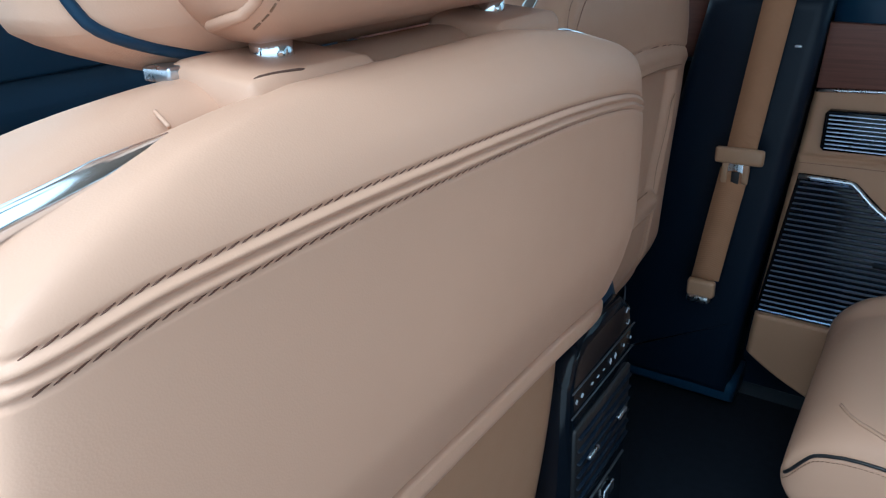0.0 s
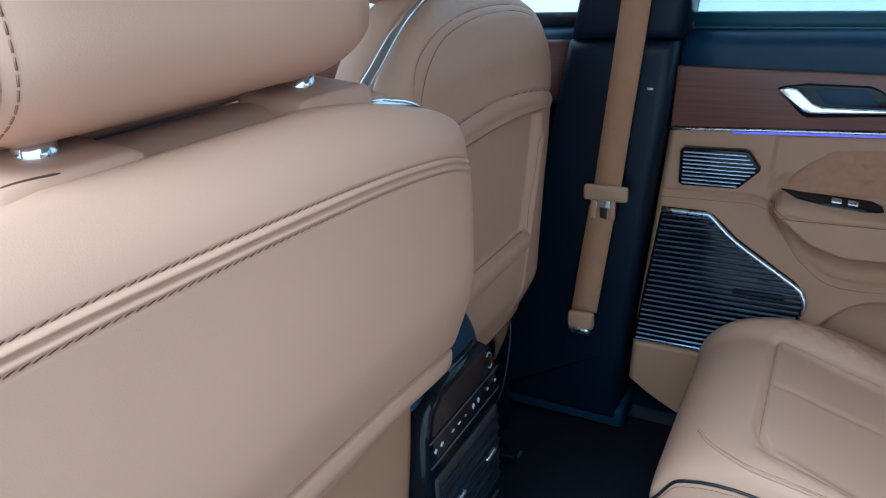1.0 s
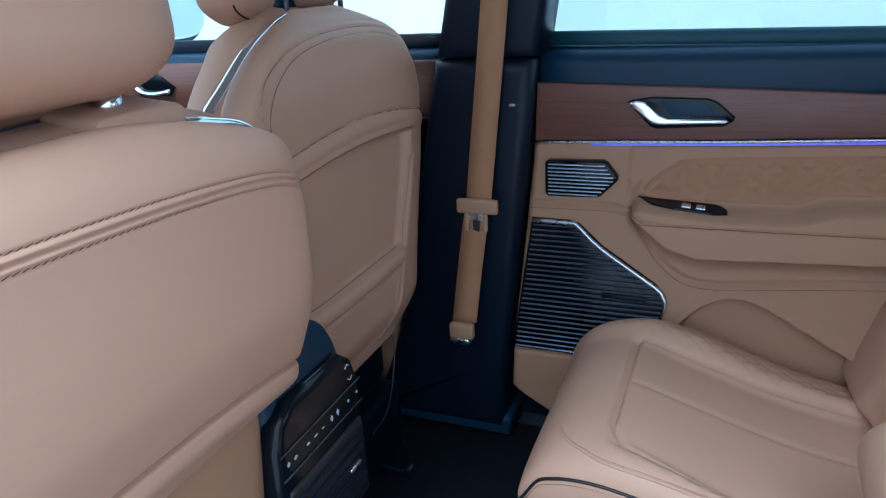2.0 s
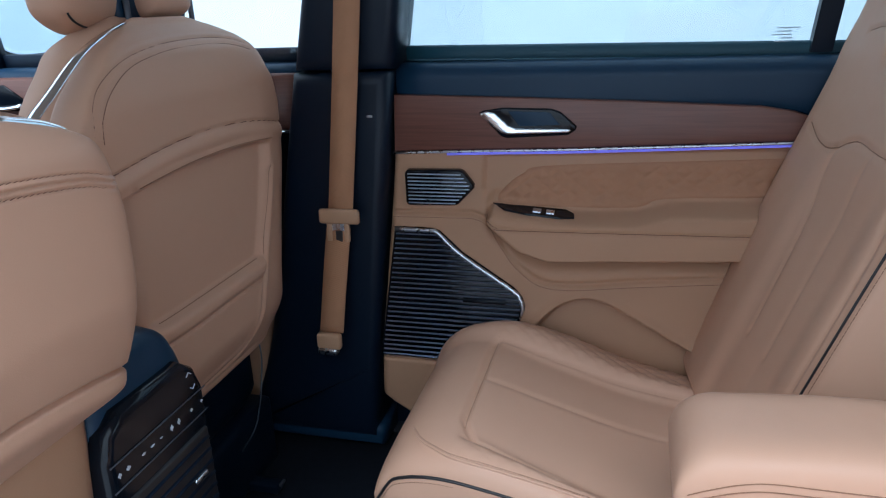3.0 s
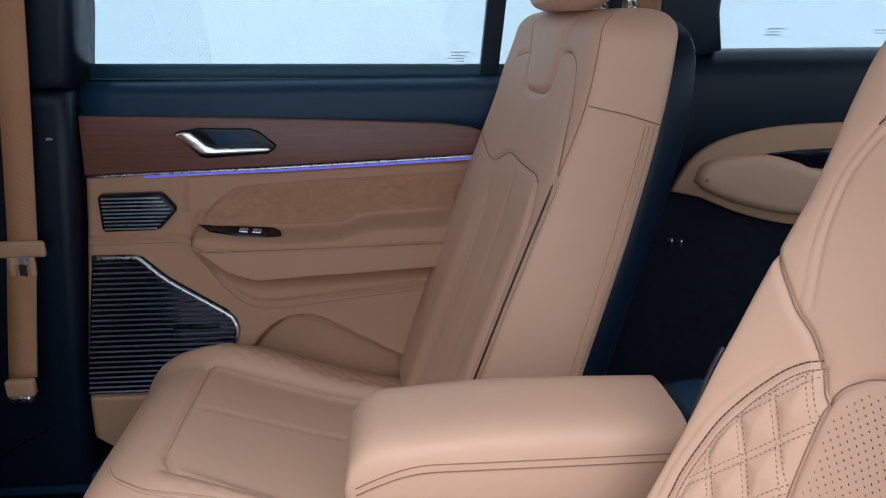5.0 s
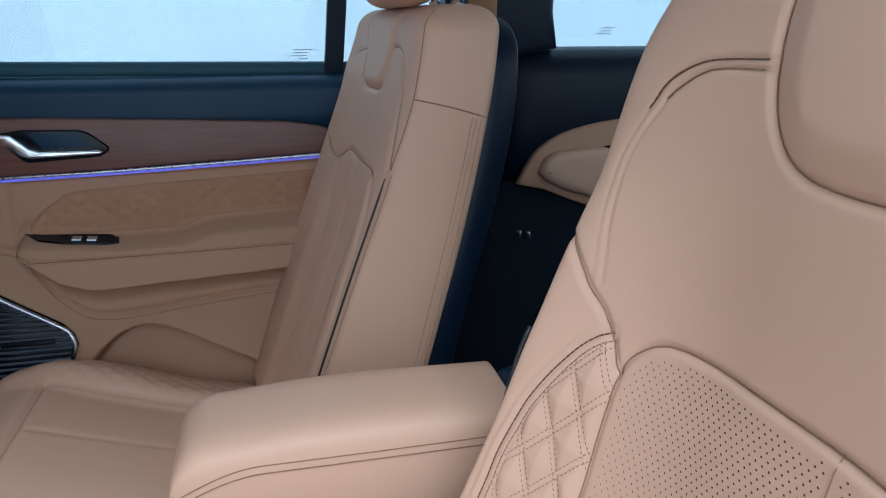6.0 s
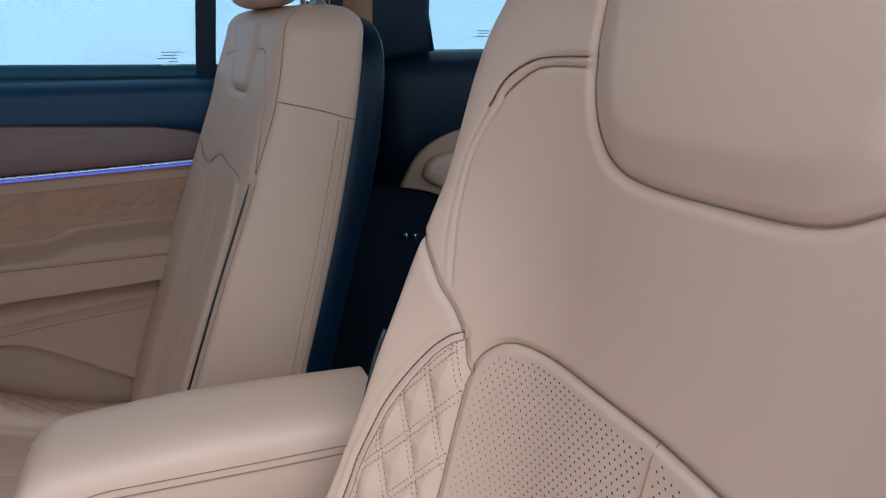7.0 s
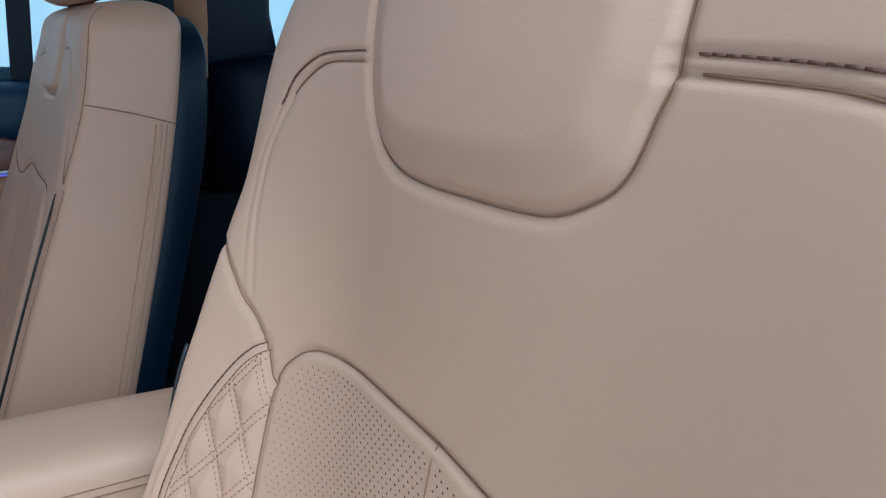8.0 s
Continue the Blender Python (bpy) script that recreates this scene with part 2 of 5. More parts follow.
def ribbon(points, widths, way, th=0.0012):
    """A flat strip along points, widths across the direction way, a little domed."""
    bm = bmesh.new()
    pts = [Vector(p) for p in points]
    rows = []
    for i, p in enumerate(pts):
        t = (pts[min(i + 1, len(pts) - 1)] - pts[max(i - 1, 0)]).normalized()
        v = (Vector(way) - t * t.dot(Vector(way))).normalized()
        n = t.cross(v)
        w = widths[i] / 2
        rows.append([bm.verts.new(p + v * a * w + n * b * th) for a, b in ((-1, 0), (-0.6, 0.8), (0, 1), (0.6, 0.8), (1, 0), (0.6, -0.8), (0, -1), (-0.6, -0.8))])
    for A, B in zip(rows, rows[1:]):
        for k in range(8):
            bm.faces.new((A[k], A[(k + 1) % 8], B[(k + 1) % 8], B[k]))
    bm.faces.new(rows[0][::-1])
    bm.faces.new(rows[-1])
    bmesh.ops.recalc_face_normals(bm, faces=bm.faces[:])
    return bm


def smooth_line(points, steps=8):
    """Catmull-Rom through control points of any dimension."""
    P = [np.array(p, float) for p in points]
    P = [2 * P[0] - P[1]] + P + [2 * P[-1] - P[-2]]
    out = []
    for a, b, c, d in zip(P, P[1:], P[2:], P[3:]):
        for k in range(steps):
            t = k / steps
            out.append(0.5 * (2 * b + (c - a) * t + (2 * a - 5 * b + 4 * c - d) * t * t + (3 * b - a - 3 * c + d) * t ** 3))
    out.append(P[-2])
    return out


def along(points, step):
    """Points every step metres along a polyline."""
    P = [Vector(p) for p in points]
    out, left = [], 0.0
    for a, b in zip(P, P[1:]):
        L = (b - a).length
        while left < L:
            out.append((a.lerp(b, left / L), (b - a).normalized()))
            left += step
        left -= L
    return out


def stitches(points, pitch=0.006, length=0.0045, r=0.0006, skew=0.0):
    """Thread dashes along a line that lies on a surface."""
    verts, faces = [], []
    for p, t in along(points, pitch):
        u = t.orthogonal().normalized()
        v = t.cross(u)
        k = len(verts)
        for s in (-1, 1):
            cen = p + t * (s * length / 2) + Vector((0, 0, s * skew))
            for a, b in ((1, 0), (0, 1), (-1, 0), (0, -1)):
                verts.append(cen + (u * a + v * b) * r)
        faces += [(k, k + 1, k + 5, k + 4), (k + 1, k + 2, k + 6, k + 5), (k + 2, k + 3, k + 7, k + 6), (k + 3, k, k + 4, k + 7), (k, k + 3, k + 2, k + 1), (k + 4, k + 5, k + 6, k + 7)]
    return verts, faces


BOUNDS = {}


def poly_dist(px, pz, line):
    """Distance of a point to a 2D polyline; far off it, the distance to its bounds."""
    key = id(line)
    if key not in BOUNDS:
        BOUNDS[key] = (line, min(p[0] for p in line), max(p[0] for p in line), min(p[1] for p in line), max(p[1] for p in line))
    _, x0, x1, z0, z1 = BOUNDS[key]
    far = max(x0 - px, px - x1, z0 - pz, pz - z1)
    if far > 0.04:
        return far
    best = 9.0
    for (ax, az), (bx, bz) in zip(line, line[1:]):
        dx, dz = bx - ax, bz - az
        L = dx * dx + dz * dz
        k = 0 if L == 0 else max(0, min(1, ((px - ax) * dx + (pz - az) * dz) / L))
        d = (px - ax - k * dx) ** 2 + (pz - az - k * dz) ** 2
        if d < best:
            best = d
    return math.sqrt(best)


def inside(px, pz, poly):
    c = False
    j = len(poly) - 1
    for i in range(len(poly)):
        (xi, zi), (xj, zj) = poly[i], poly[j]
        if (zi > pz) != (zj > pz) and px < (xj - xi) * (pz - zi) / (zj - zi) + xi:
            c = not c
        j = i
    return c


def groove(d, depth, width):
    return -depth * math.exp(-(d / width) ** 2)


def span(poly, z):
    """Where a horizontal line crosses a polygon of (y, z): its outermost two y."""
    ys = []
    for (ya, za), (yb, zb) in zip(poly, poly[1:] + poly[:1]):
        if (za > z) != (zb > z):
            ys.append(ya + (yb - ya) * (z - za) / (zb - za))
    return (min(ys), max(ys)) if len(ys) > 1 else None

# ---- setting ----
floor_out = bmesh.new()
bmesh.ops.create_grid(floor_out, x_segments=8, y_segments=8, size=40, matrix=Matrix.Translation((0, 0, -0.42)))
tagged(part("ground", floor_out, STUDIO), "pale grey studio floor under the car", "floor", kind="structure")
cyc = smooth_line([(3.2, -0.415), (3.7, -0.40), (4.1, -0.28), (4.4, 0.1), (4.5, 0.7), (4.5, 4.5)], 6)
bm = bmesh.new()
rows = [[bm.verts.new((x, y, z)) for x, z in cyc] for y in (-14, -7, 0, 7, 14)]
for A, B in zip(rows, rows[1:]):
    for k in range(len(A) - 1):
        bm.faces.new((A[k], A[k + 1], B[k + 1], B[k]))
bmesh.ops.solidify(bm, geom=bm.faces[:], thickness=0.05)
tagged(part("backdrop", bm, mat("white_studio_wall", (0.80, 0.82, 0.83), 0.8, var=0.02, scale=0.5)), "plain white curved studio wall", "wall", kind="structure")
tagged(part("floor", bevelled((0.01, -0.3, -0.03), (1.36, 3.6, 0.06), 0.01), CARPET), "black carpeted car floor", "floor", kind="structure")
# Unseen roof that shapes the light; left edge pulled in to light the headrest.
tagged(part("ceiling", bevelled((0.045, -0.67, 1.285), (1.03, 2.9, 0.04), 0.012), LINER), "beige fabric headliner, out of view", "ceiling", kind="structure")


def wall_plate(name, c, s, label, material=BODY, b=0.012):
    return tagged(part(name, bevelled(c, s, b), material), label, "wall", kind="structure")


wall_plate("wall_right", (0.755, -0.45, 0.30), (0.05, 3.3, 1.0), "dark painted outer body side of the car")
wall_plate("wall_rear", (0, -2.1, 0.35), (1.4, 0.06, 0.95), "dark tailgate closing the rear of the cabin")
wall_plate("wall_left_rear", (-0.74, -1.62, 0.30), (0.05, 0.98, 1.0), "dark painted rear body quarter")
wall_plate("wall_left_front", (-0.76, 0.72, 0.30), (0.05, 0.95, 1.0), "dark painted front door skin")
wall_plate("wall_front", (0, 1.42, 0.25), (1.4, 0.06, 0.85), "black firewall ahead of the dashboard", BLACK)
wall_plate("door_sill", (-0.72, -0.45, -0.06), (0.10, 1.3, 0.16), "dark painted sill of the open door", BODY)


def pillar(name, pts, r, label):
    bm = bmesh.new()
    tube(smooth_line(pts, 4), r, sides=10, bm=bm, flat=1.6)
    return tagged(part(name, bm, BLACK), label, "pillar", kind="structure")


pillar("pillar_a_right", [(0.71, 1.62, 0.80), (0.66, 1.30, 1.0), (0.59, 0.95, 1.28)], 0.03, "black trim of the windscreen pillar")
pillar("pillar_a_left", [(-0.74, 1.25, 0.78), (-0.70, 0.98, 1.0), (-0.50, 0.66, 1.28)], 0.03, "black trim of the windscreen pillar")
pillar("pillar_b_left", [(-0.80, 0.20, 0.0), (-0.79, 0.20, 0.8), (-0.52, 0.16, 1.28)], 0.025, "black trim of the middle pillar")
pillar("pillar_c_left", [(-0.74, -1.14, 0.7), (-0.70, -1.2, 0.95), (-0.51, -1.25, 1.28)], 0.04, "black trim of the rear pillar")
pillar("pillar_d_left", [(-0.72, -2.05, 0.75), (-0.50, -2.0, 1.28)], 0.04, "black trim of the tailgate pillar")
pillar("pillar_d_right", [(0.72, -2.05, 0.75), (0.62, -2.0, 1.28)], 0.04, "black trim of the tailgate pillar")


# ---- right side: middle pillar ----
pillar_b = thing("pillar_b_right", "navy black plastic trim of the middle pillar", "pillar", kind="structure")
low = smooth_line([(0.172, 0.787), (0.20, 0.65), (0.24, 0.45), (0.285, 0.25), (0.33, 0.12), (0.36, 0.04)], 4)
low = [tuple(p) for p in low] + [(0.06, 0.04), (0.05, 0.20), (0.012, 0.55), (-0.012, 0.787)]
part("lower_trim", prism(low, 0.70, 0.592, bevel=0.022, seg=4), BLACK, pillar_b)
up = [(0.17, 0.790), (0.145, 0.91), (0.10, 1.27), (-0.075, 1.27), (-0.035, 0.91), (-0.016, 0.790)]
part("upper_trim", prism(up, 0.70, 0.597, bevel=0.02, seg=4), BLACK, pillar_b)
part("screw_cover", bevelled((0.590, 0.026, 0.712), (0.006, 0.010, 0.004), 0.001), SATIN, pillar_b, "small grey clip")
part("kick_trim", prism([(0.42, 0.02), (0.42, 0.06), (0.30, 0.075), (0.05, 0.07), (0.05, 0.02)], 0.72, 0.60, bevel=0.012), SILL, pillar_b, "scuffed dark sill trim")
part("inner_panel", bevelled((0.705, -0.3, 0.40), (0.02, 2.9, 0.76), 0.004), BLACK, pillar_b, "black inner body panel")

# ---- seat belt on the pillar ----
belt = thing("seat_belt", "tan webbing seat belt hanging on the middle pillar", "seat belt")


def strap(pts, w, th=0.0014):
    """A strap along points, its width along y."""
    bm = bmesh.new()
    rows = []
    for p in smooth_line(pts, 6):
        rows.append([bm.verts.new((p[0] + a, p[1] + b, p[2])) for a, b in ((-th, -w / 2), (-th * 1.6, 0), (-th, w / 2), (th, w / 2), (th, -w / 2))])
    for A, B in zip(rows, rows[1:]):
        for k in range(5):
            bm.faces.new((A[k], A[(k + 1) % 5], B[(k + 1) % 5], B[k]))
    bm.faces.new(rows[0])
    bm.faces.new(rows[-1][::-1])
    bmesh.ops.recalc_face_normals(bm, faces=bm.faces[:])
    return bm


part("webbing", strap([(0.575, 0.012, 1.25), (0.575, 0.046, 0.906), (0.563, 0.0755, 0.622), (0.555, 0.084, 0.530)], 0.047), WEB, belt)
part("lower_webbing", strap([(0.553, 0.088, 0.515), (0.540, 0.10, 0.41), (0.528, 0.110, 0.315)], 0.047), WEB, belt, "folded tan webbing with ribs")
bm = bevelled((0.549, 0.083, 0.538), (0.012, 0.078, 0.028), 0.0055, 4)
part("tongue_cover", bm, CLIP, belt, "tan plastic belt guide")
part("tongue", bevelled((0.553, 0.088, 0.505), (0.005, 0.030, 0.044), 0.002), SATIN, belt, "steel belt tongue")
part("tongue_slot", bevelled((0.5495, 0.086, 0.500), (0.003, 0.013, 0.022), 0.001), PIPING, belt)
for k, dy in enumerate((-0.017, 0.017)):
    part("tongue_side", bevelled((0.550, 0.087 + dy, 0.508), (0.008, 0.010, 0.036), 0.003), CLIP, belt)
part("anchor_cover", bevelled((0.522, 0.1135, 0.299), (0.017, 0.048, 0.032), 0.006, 4), CLIP, belt, "pale worn anchor cover")
part("anchor_plate", bevelled((0.519, 0.1155, 0.280), (0.018, 0.040, 0.014), 0.005, 3), SATIN, belt, "worn metal anchor plate")
for k in range(9):
    z = 0.335 + k * 0.016
    part("rib", bevelled((0.5285 + (z - 0.315) * 0.13 - 0.0006, 0.110 - (z - 0.315) * 0.11, z), (0.003, 0.045, 0.004), 0.001, 1), WEB, belt)

# ---- right rear door ----
door = thing("door_1", "tan and black rear door with walnut trim, closed", "door", kind="structure")


def door_edge(z):
    """y of the door's front edge."""
    return -0.008 + 0.075 * (0.74 - z) + (0.0 if z > 0.16 else -1.1 * (0.16 - z) - 8 * (0.16 - z) ** 2)


def ext(profile, y0, y1, steps=1, shift=None):
    """A profile of (x, z) carried along y."""
    bm = bmesh.new()
    rows = []
    for i in range(steps + 1):
        y = y0 + (y1 - y0) * i / steps
        dz = shift(y) if shift else 0
        rows.append([bm.verts.new((x, y, z + dz)) for x, z in profile])
    n = len(profile)
    for A, B in zip(rows, rows[1:]):
        for k in range(n):
            bm.faces.new((A[k], A[(k + 1) % n], B[(k + 1) % n], B[k]))
    bm.faces.new(rows[0])
    bm.faces.new(rows[-1][::-1])
    bmesh.ops.recalc_face_normals(bm, faces=bm.faces[:])
    return bm


sill_prof = [(0.70, 0.70), (0.640, 0.70), (0.637, 0.735)] + [(0.634 + 0.026 * (1 - math.cos(a)), 0.768 + 0.028 * math.sin(a)) for a in [k * math.pi / 12 for k in range(7)]] + [(0.688, 0.7975), (0.70, 0.7975)]
part("sill_trim", ext(sill_prof, -0.012, -0.985, 16), SILL, door, "soft navy black door top")
part("window_seal", ext([(0.680, 0.79), (0.679, 0.822), (0.684, 0.8255), (0.692, 0.8255), (0.694, 0.79)], -0.02, -0.985, 8, lambda y: 0.012 * y), SEAL, door, "black rubber window seal, teal reflection in its colour")
# Thin paler tube draws the highlight on the door top's edge.
part("highlight_strip", tube([(0.6765, -0.02 - 0.048 * k, 0.8008 - 0.0006 * k) for k in range(21)], 0.0018, sides=6), SEAL_GLINT, door, "grey blue highlight strip painted under the glass")
wood_poly = [(-0.008, 0.745), (-0.24, 0.738), (-0.43, 0.731), (-0.62, 0.722), (-0.67, 0.714), (-0.72, 0.696), (-0.76, 0.676)] + [(-0.72, 0.6685), (-0.65, 0.665), (-0.337, 0.652), (-0.003, 0.642)]
part("wood_trim", prism(wood_poly, 0.66, 0.628, bevel=0.003), WOOD, door, "brown walnut trim panel")
line = smooth_line([(-0.002, 0.640), (-0.17, 0.6455), (-0.337, 0.650), (-0.5, 0.6565), (-0.65, 0.663), (-0.77, 0.669)], 5)
part("chrome_strip", tube([(0.625, y, z) for y, z in line], 0.0024, sides=8), SATIN, door, "thin chrome strip")
part("ambient_light", tube([(0.6285, y, z - 0.0050) for y, z in line if y < -0.10], 0.0024, sides=6), AMBIENT, door, "blue ambient light strip")

arm_top = [(0.05, 0.50), (-0.165, 0.525), (-0.19, 0.552), (-0.33, 0.5395), (-0.435, 0.5425), (-0.488, 0.5590), (-0.62, 0.5630), (-0.85, 0.575)]
arm_low = [(0.05, 0.56), (-0.165, 0.535), (-0.20, 0.505), (-0.24, 0.474), (-0.29, 0.459), (-0.60, 0.474), (-0.85, 0.486)]
arm_seam = [(-0.18, 0.535), (-0.20, 0.521), (-0.24, 0.5165), (-0.62, 0.521), (-0.8, 0.525)]
crease = [tuple(p) for p in smooth_line([(0.0, 0.531), (-0.10, 0.532), (-0.165, 0.528), (-0.20, 0.485), (-0.235, 0.442), (-0.297, 0.411), (-0.45, 0.424), (-0.604, 0.438), (-0.82, 0.452)], 4)]
pocket = [tuple(p) for p in smooth_line([(-0.235, 0.29), (-0.264, 0.328), (-0.30, 0.366), (-0.345, 0.388), (-0.39, 0.384), (-0.45, 0.355), (-0.574, 0.290), (-0.75, 0.20)], 4)]
pocket_poly = pocket + [(-0.75, 0.10), (-0.235, 0.10)]


def tab(table, y):
    t = table[::-1]
    for (a, u), (b, v) in zip(t, t[1:]):
        if y <= b:
            return u + (v - u) * max(0, (y - a) / (b - a))
    return t[-1][1]


def sstep(a, b, x):
    k = max(0.0, min(1.0, (x - a) / (b - a)))
    return k * k * (3 - 2 * k)


def card_base(z):
    return lerp([(0.0, 0.60), (0.10, 0.585), (0.25, 0.570), (0.40, 0.594), (0.504, 0.613), (0.60, 0.628), (0.66, 0.632)], z)


def lean(bm):
    """Shears a part that was built for x = 0 along the door card's slope."""
    for v in bm.verts:
        v.co.x += card_base(v.co.z)
    return bm


def card_x(y, z):
    """x of the padded door card."""
    x = card_base(z)
    zt, zl = tab(arm_top, y), tab(arm_low, y)
    if zt > zl:
        k = sstep(zt + 0.006, zt - 0.016, z) * sstep(zl - 0.001, zl + 0.007, z)
        k *= sstep(0, 0.03, zt - zl)
        x -= 0.046 * k
        # shadow gap under the rest
        x += 0.014 * sstep(0.034, 0.002, zl - z) * sstep(-0.004, 0.002, zl - z) * sstep(0, 0.03, zt - zl)
        x += 0.0028 * math.exp(-((z - tab(arm_seam, y)) / 0.0026) ** 2)
        # dished insert above the rest
        x += 0.010 * sstep(0.008, 0.028, z - zt) * sstep(0.016, 0.004, z - (0.6425 - 0.03 * (y + 0.0)) + 0.02)
    d = poly_dist(y, z, crease)
    x += 0.0048 * math.exp(-(d / 0.0038) ** 2)
    if z < 0.42:
        if inside(y, z, pocket_poly):
            x += 0.030 * sstep(0, 0.011, poly_dist(y, z, pocket))
        else:
            x -= 0.006 * math.exp(-(poly_dist(y, z, pocket) / 0.012) ** 2)
    x += 0.0035 * math.exp(-((z - 0.247) / 0.003) ** 2) * (y > -0.25)
    return x


def card():
    zs = [0.035 + (0.640 - 0.035) * i / 260 for i in range(261)]
    verts, faces = [], []
    ny = 210
    for z in zs:
        y0 = door_edge(z)
        for j in range(ny + 2):
            if j == 0:
                verts.append((0.68, y0, z))
            else:
                k = (j - 1) / ny
                y = y0 - 0.0 - (0.83 + y0) * k
                zz = z + max(0, -y) * 0.031 * (z / 0.64)
                rnd = 0.010 * max(0, 1 - (j - 1) / 3.0) ** 2
                verts.append((card_x(y, zz) + rnd, y, zz))
    w = ny + 2
    for i in range(len(zs) - 1):
        for j in range(w - 1):
            faces.append((i * w + j, i * w + j + 1, (i + 1) * w + j + 1, (i + 1) * w + j))
    return verts, faces


insert_poly = smooth_line([(-0.60, 0.636), (-0.29, 0.6215), (-0.24, 0.607), (-0.207, 0.582), (-0.194, 0.560), (-0.215, 0.5475), (-0.33, 0.5455), (-0.425, 0.5475), (-0.450, 0.5520), (-0.485, 0.5640), (-0.62, 0.5690)], 6)
part("door_card", card(), SOFT, door, "tan padded door card with a storage pocket")


def insert_mesh():
    """The quilted panel, set a little proud of the card."""
    rim = [(-0.84, 0.648)] + [tuple(p) for p in insert_poly] + [(-0.84, 0.590)]
    ring = [(z, y) for y, z in rim]
    verts, faces = [], []
    ny, nz = 190, 34
    for i in range(ny + 1):
        y = -0.1945 - (0.839 - 0.1945) * (i / ny)
        s = span(ring, y) or (0.5555, 0.5615)
        for j in range(nz + 1):
            z = s[0] + (s[1] - s[0]) * j / nz
            e = min(z - s[0], s[1] - z, (-0.1940 - y) * 1.2)
            a, b = (y * 0.75 + z) / 0.024, (y * 0.75 - z) / 0.024
            k = min(1, 2.6 * min(abs(a - round(a)), abs(b - round(b)))) ** 0.7
            verts.append((card_x(y, z) + 0.003 - 0.0055 * sstep(0, 0.006, e) - 0.0042 * k * sstep(0.004, 0.014, e), y, z))
    w = nz + 1
    for i in range(ny):
        for j in range(nz):
            faces.append((i * w + j, i * w + j + 1, (i + 1) * w + j + 1, (i + 1) * w + j))
    return verts, faces


part("insert", insert_mesh(), SUEDE, door, "brown quilted suede insert")
seam = [(card_x(y, z) - 0.0004, y, z) for y, z in smooth_line(arm_seam, 6)]
part("stitching", stitches(seam, 0.006, 0.0050, 0.0007), THREAD, door)
seam = [(card_x(y, z) - 0.0003, y, z) for y, z in smooth_line([(p[0], p[1] - 0.010) for p in crease[::4]], 4)]
part("stitching", stitches(seam, 0.006, 0.0045, 0.0005), THREAD, door)

# speaker grille
sp_poly = [(-0.001, 0.504), (-0.070, 0.503), (-0.088, 0.499), (-0.131, 0.462), (-0.228, 0.402), (-0.244, 0.385), (-0.250, 0.366), (-0.243, 0.345), (-0.20, 0.255), (0.028, 0.255)]
part("speaker_frame", lean(prism(sp_poly, 0.01, -0.004, bevel=0.003)), GLOSS, door, "gloss black speaker surround")
rim = [(card_base(z) - 0.008, y, z) for y, z in smooth_line([(-0.003, 0.5005), (-0.070, 0.4995), (-0.086, 0.4955), (-0.129, 0.4585), (-0.226, 0.3985), (-0.241, 0.383), (-0.2465, 0.366), (-0.241, 0.347)], 4)]
part("speaker_rim", tube(rim, [0.0042] * (len(rim) - 7) + [0.0042 - 0.0005 * k for k in range(7)], sides=8), SATIN, door, "bright satin metal speaker edge")


def slat(poly, z, x, h, depth, inset):
    s = span(poly, z)
    if not s or s[1] - s[0] < 0.02:
        return None
    y0, y1 = s[0] + inset, s[1] - inset
    bm = bmesh.new()
    prof = [(x + depth, z - h * 0.3), (x, z - h * 0.5), (x - 0.0006, z - h * 0.1), (x + 0.0012, z + h * 0.5), (x + depth, z + h * 0.5)]
    a = [bm.verts.new((u, y0, v)) for u, v in prof]
    b = [bm.verts.new((u, y1, v)) for u, v in prof]
    n = len(prof)
    for k in range(n):
        bm.faces.new((a[k], a[(k + 1) % n], b[(k + 1) % n], b[k]))
    bm.faces.new(a)
    bm.faces.new(b[::-1])
    bmesh.ops.recalc_face_normals(bm, faces=bm.faces[:])
    return bm


for k in range(26):
    b = slat(sp_poly, 0.262 + k * 0.0092, -0.0095, 0.0040, 0.006, 0.006)
    if b:
        lean(b)
        part("slat", b, GRILLE, door, smooth=False)
part("speaker_badge", bevelled((card_base(0.376) - 0.011, -0.175, 0.376), (0.006, 0.080, 0.0075), 0.002), GLOSS, door, "dark badge bar")

# small side grille
v_poly = [(-0.030, 0.6115), (-0.128, 0.6125), (-0.135, 0.609), (-0.153, 0.586), (-0.153, 0.579), (-0.124, 0.549), (-0.116, 0.5465), (-0.030, 0.545), (-0.025, 0.551), (-0.025, 0.606)]
part("vent_frame", prism(v_poly, 0.65, 0.6125, bevel=0.003), GLOSS, door, "gloss black vent surround")
for k in range(9):
    z = 0.5515 + k * 0.0067
    y0, y1 = span(v_poly, z)
    part("slat", bevelled((0.6095, (y0 + y1) / 2, z), (0.004, y1 - y0 - 0.013, 0.0021), 0.0006, 1), BAR, door, smooth=False)

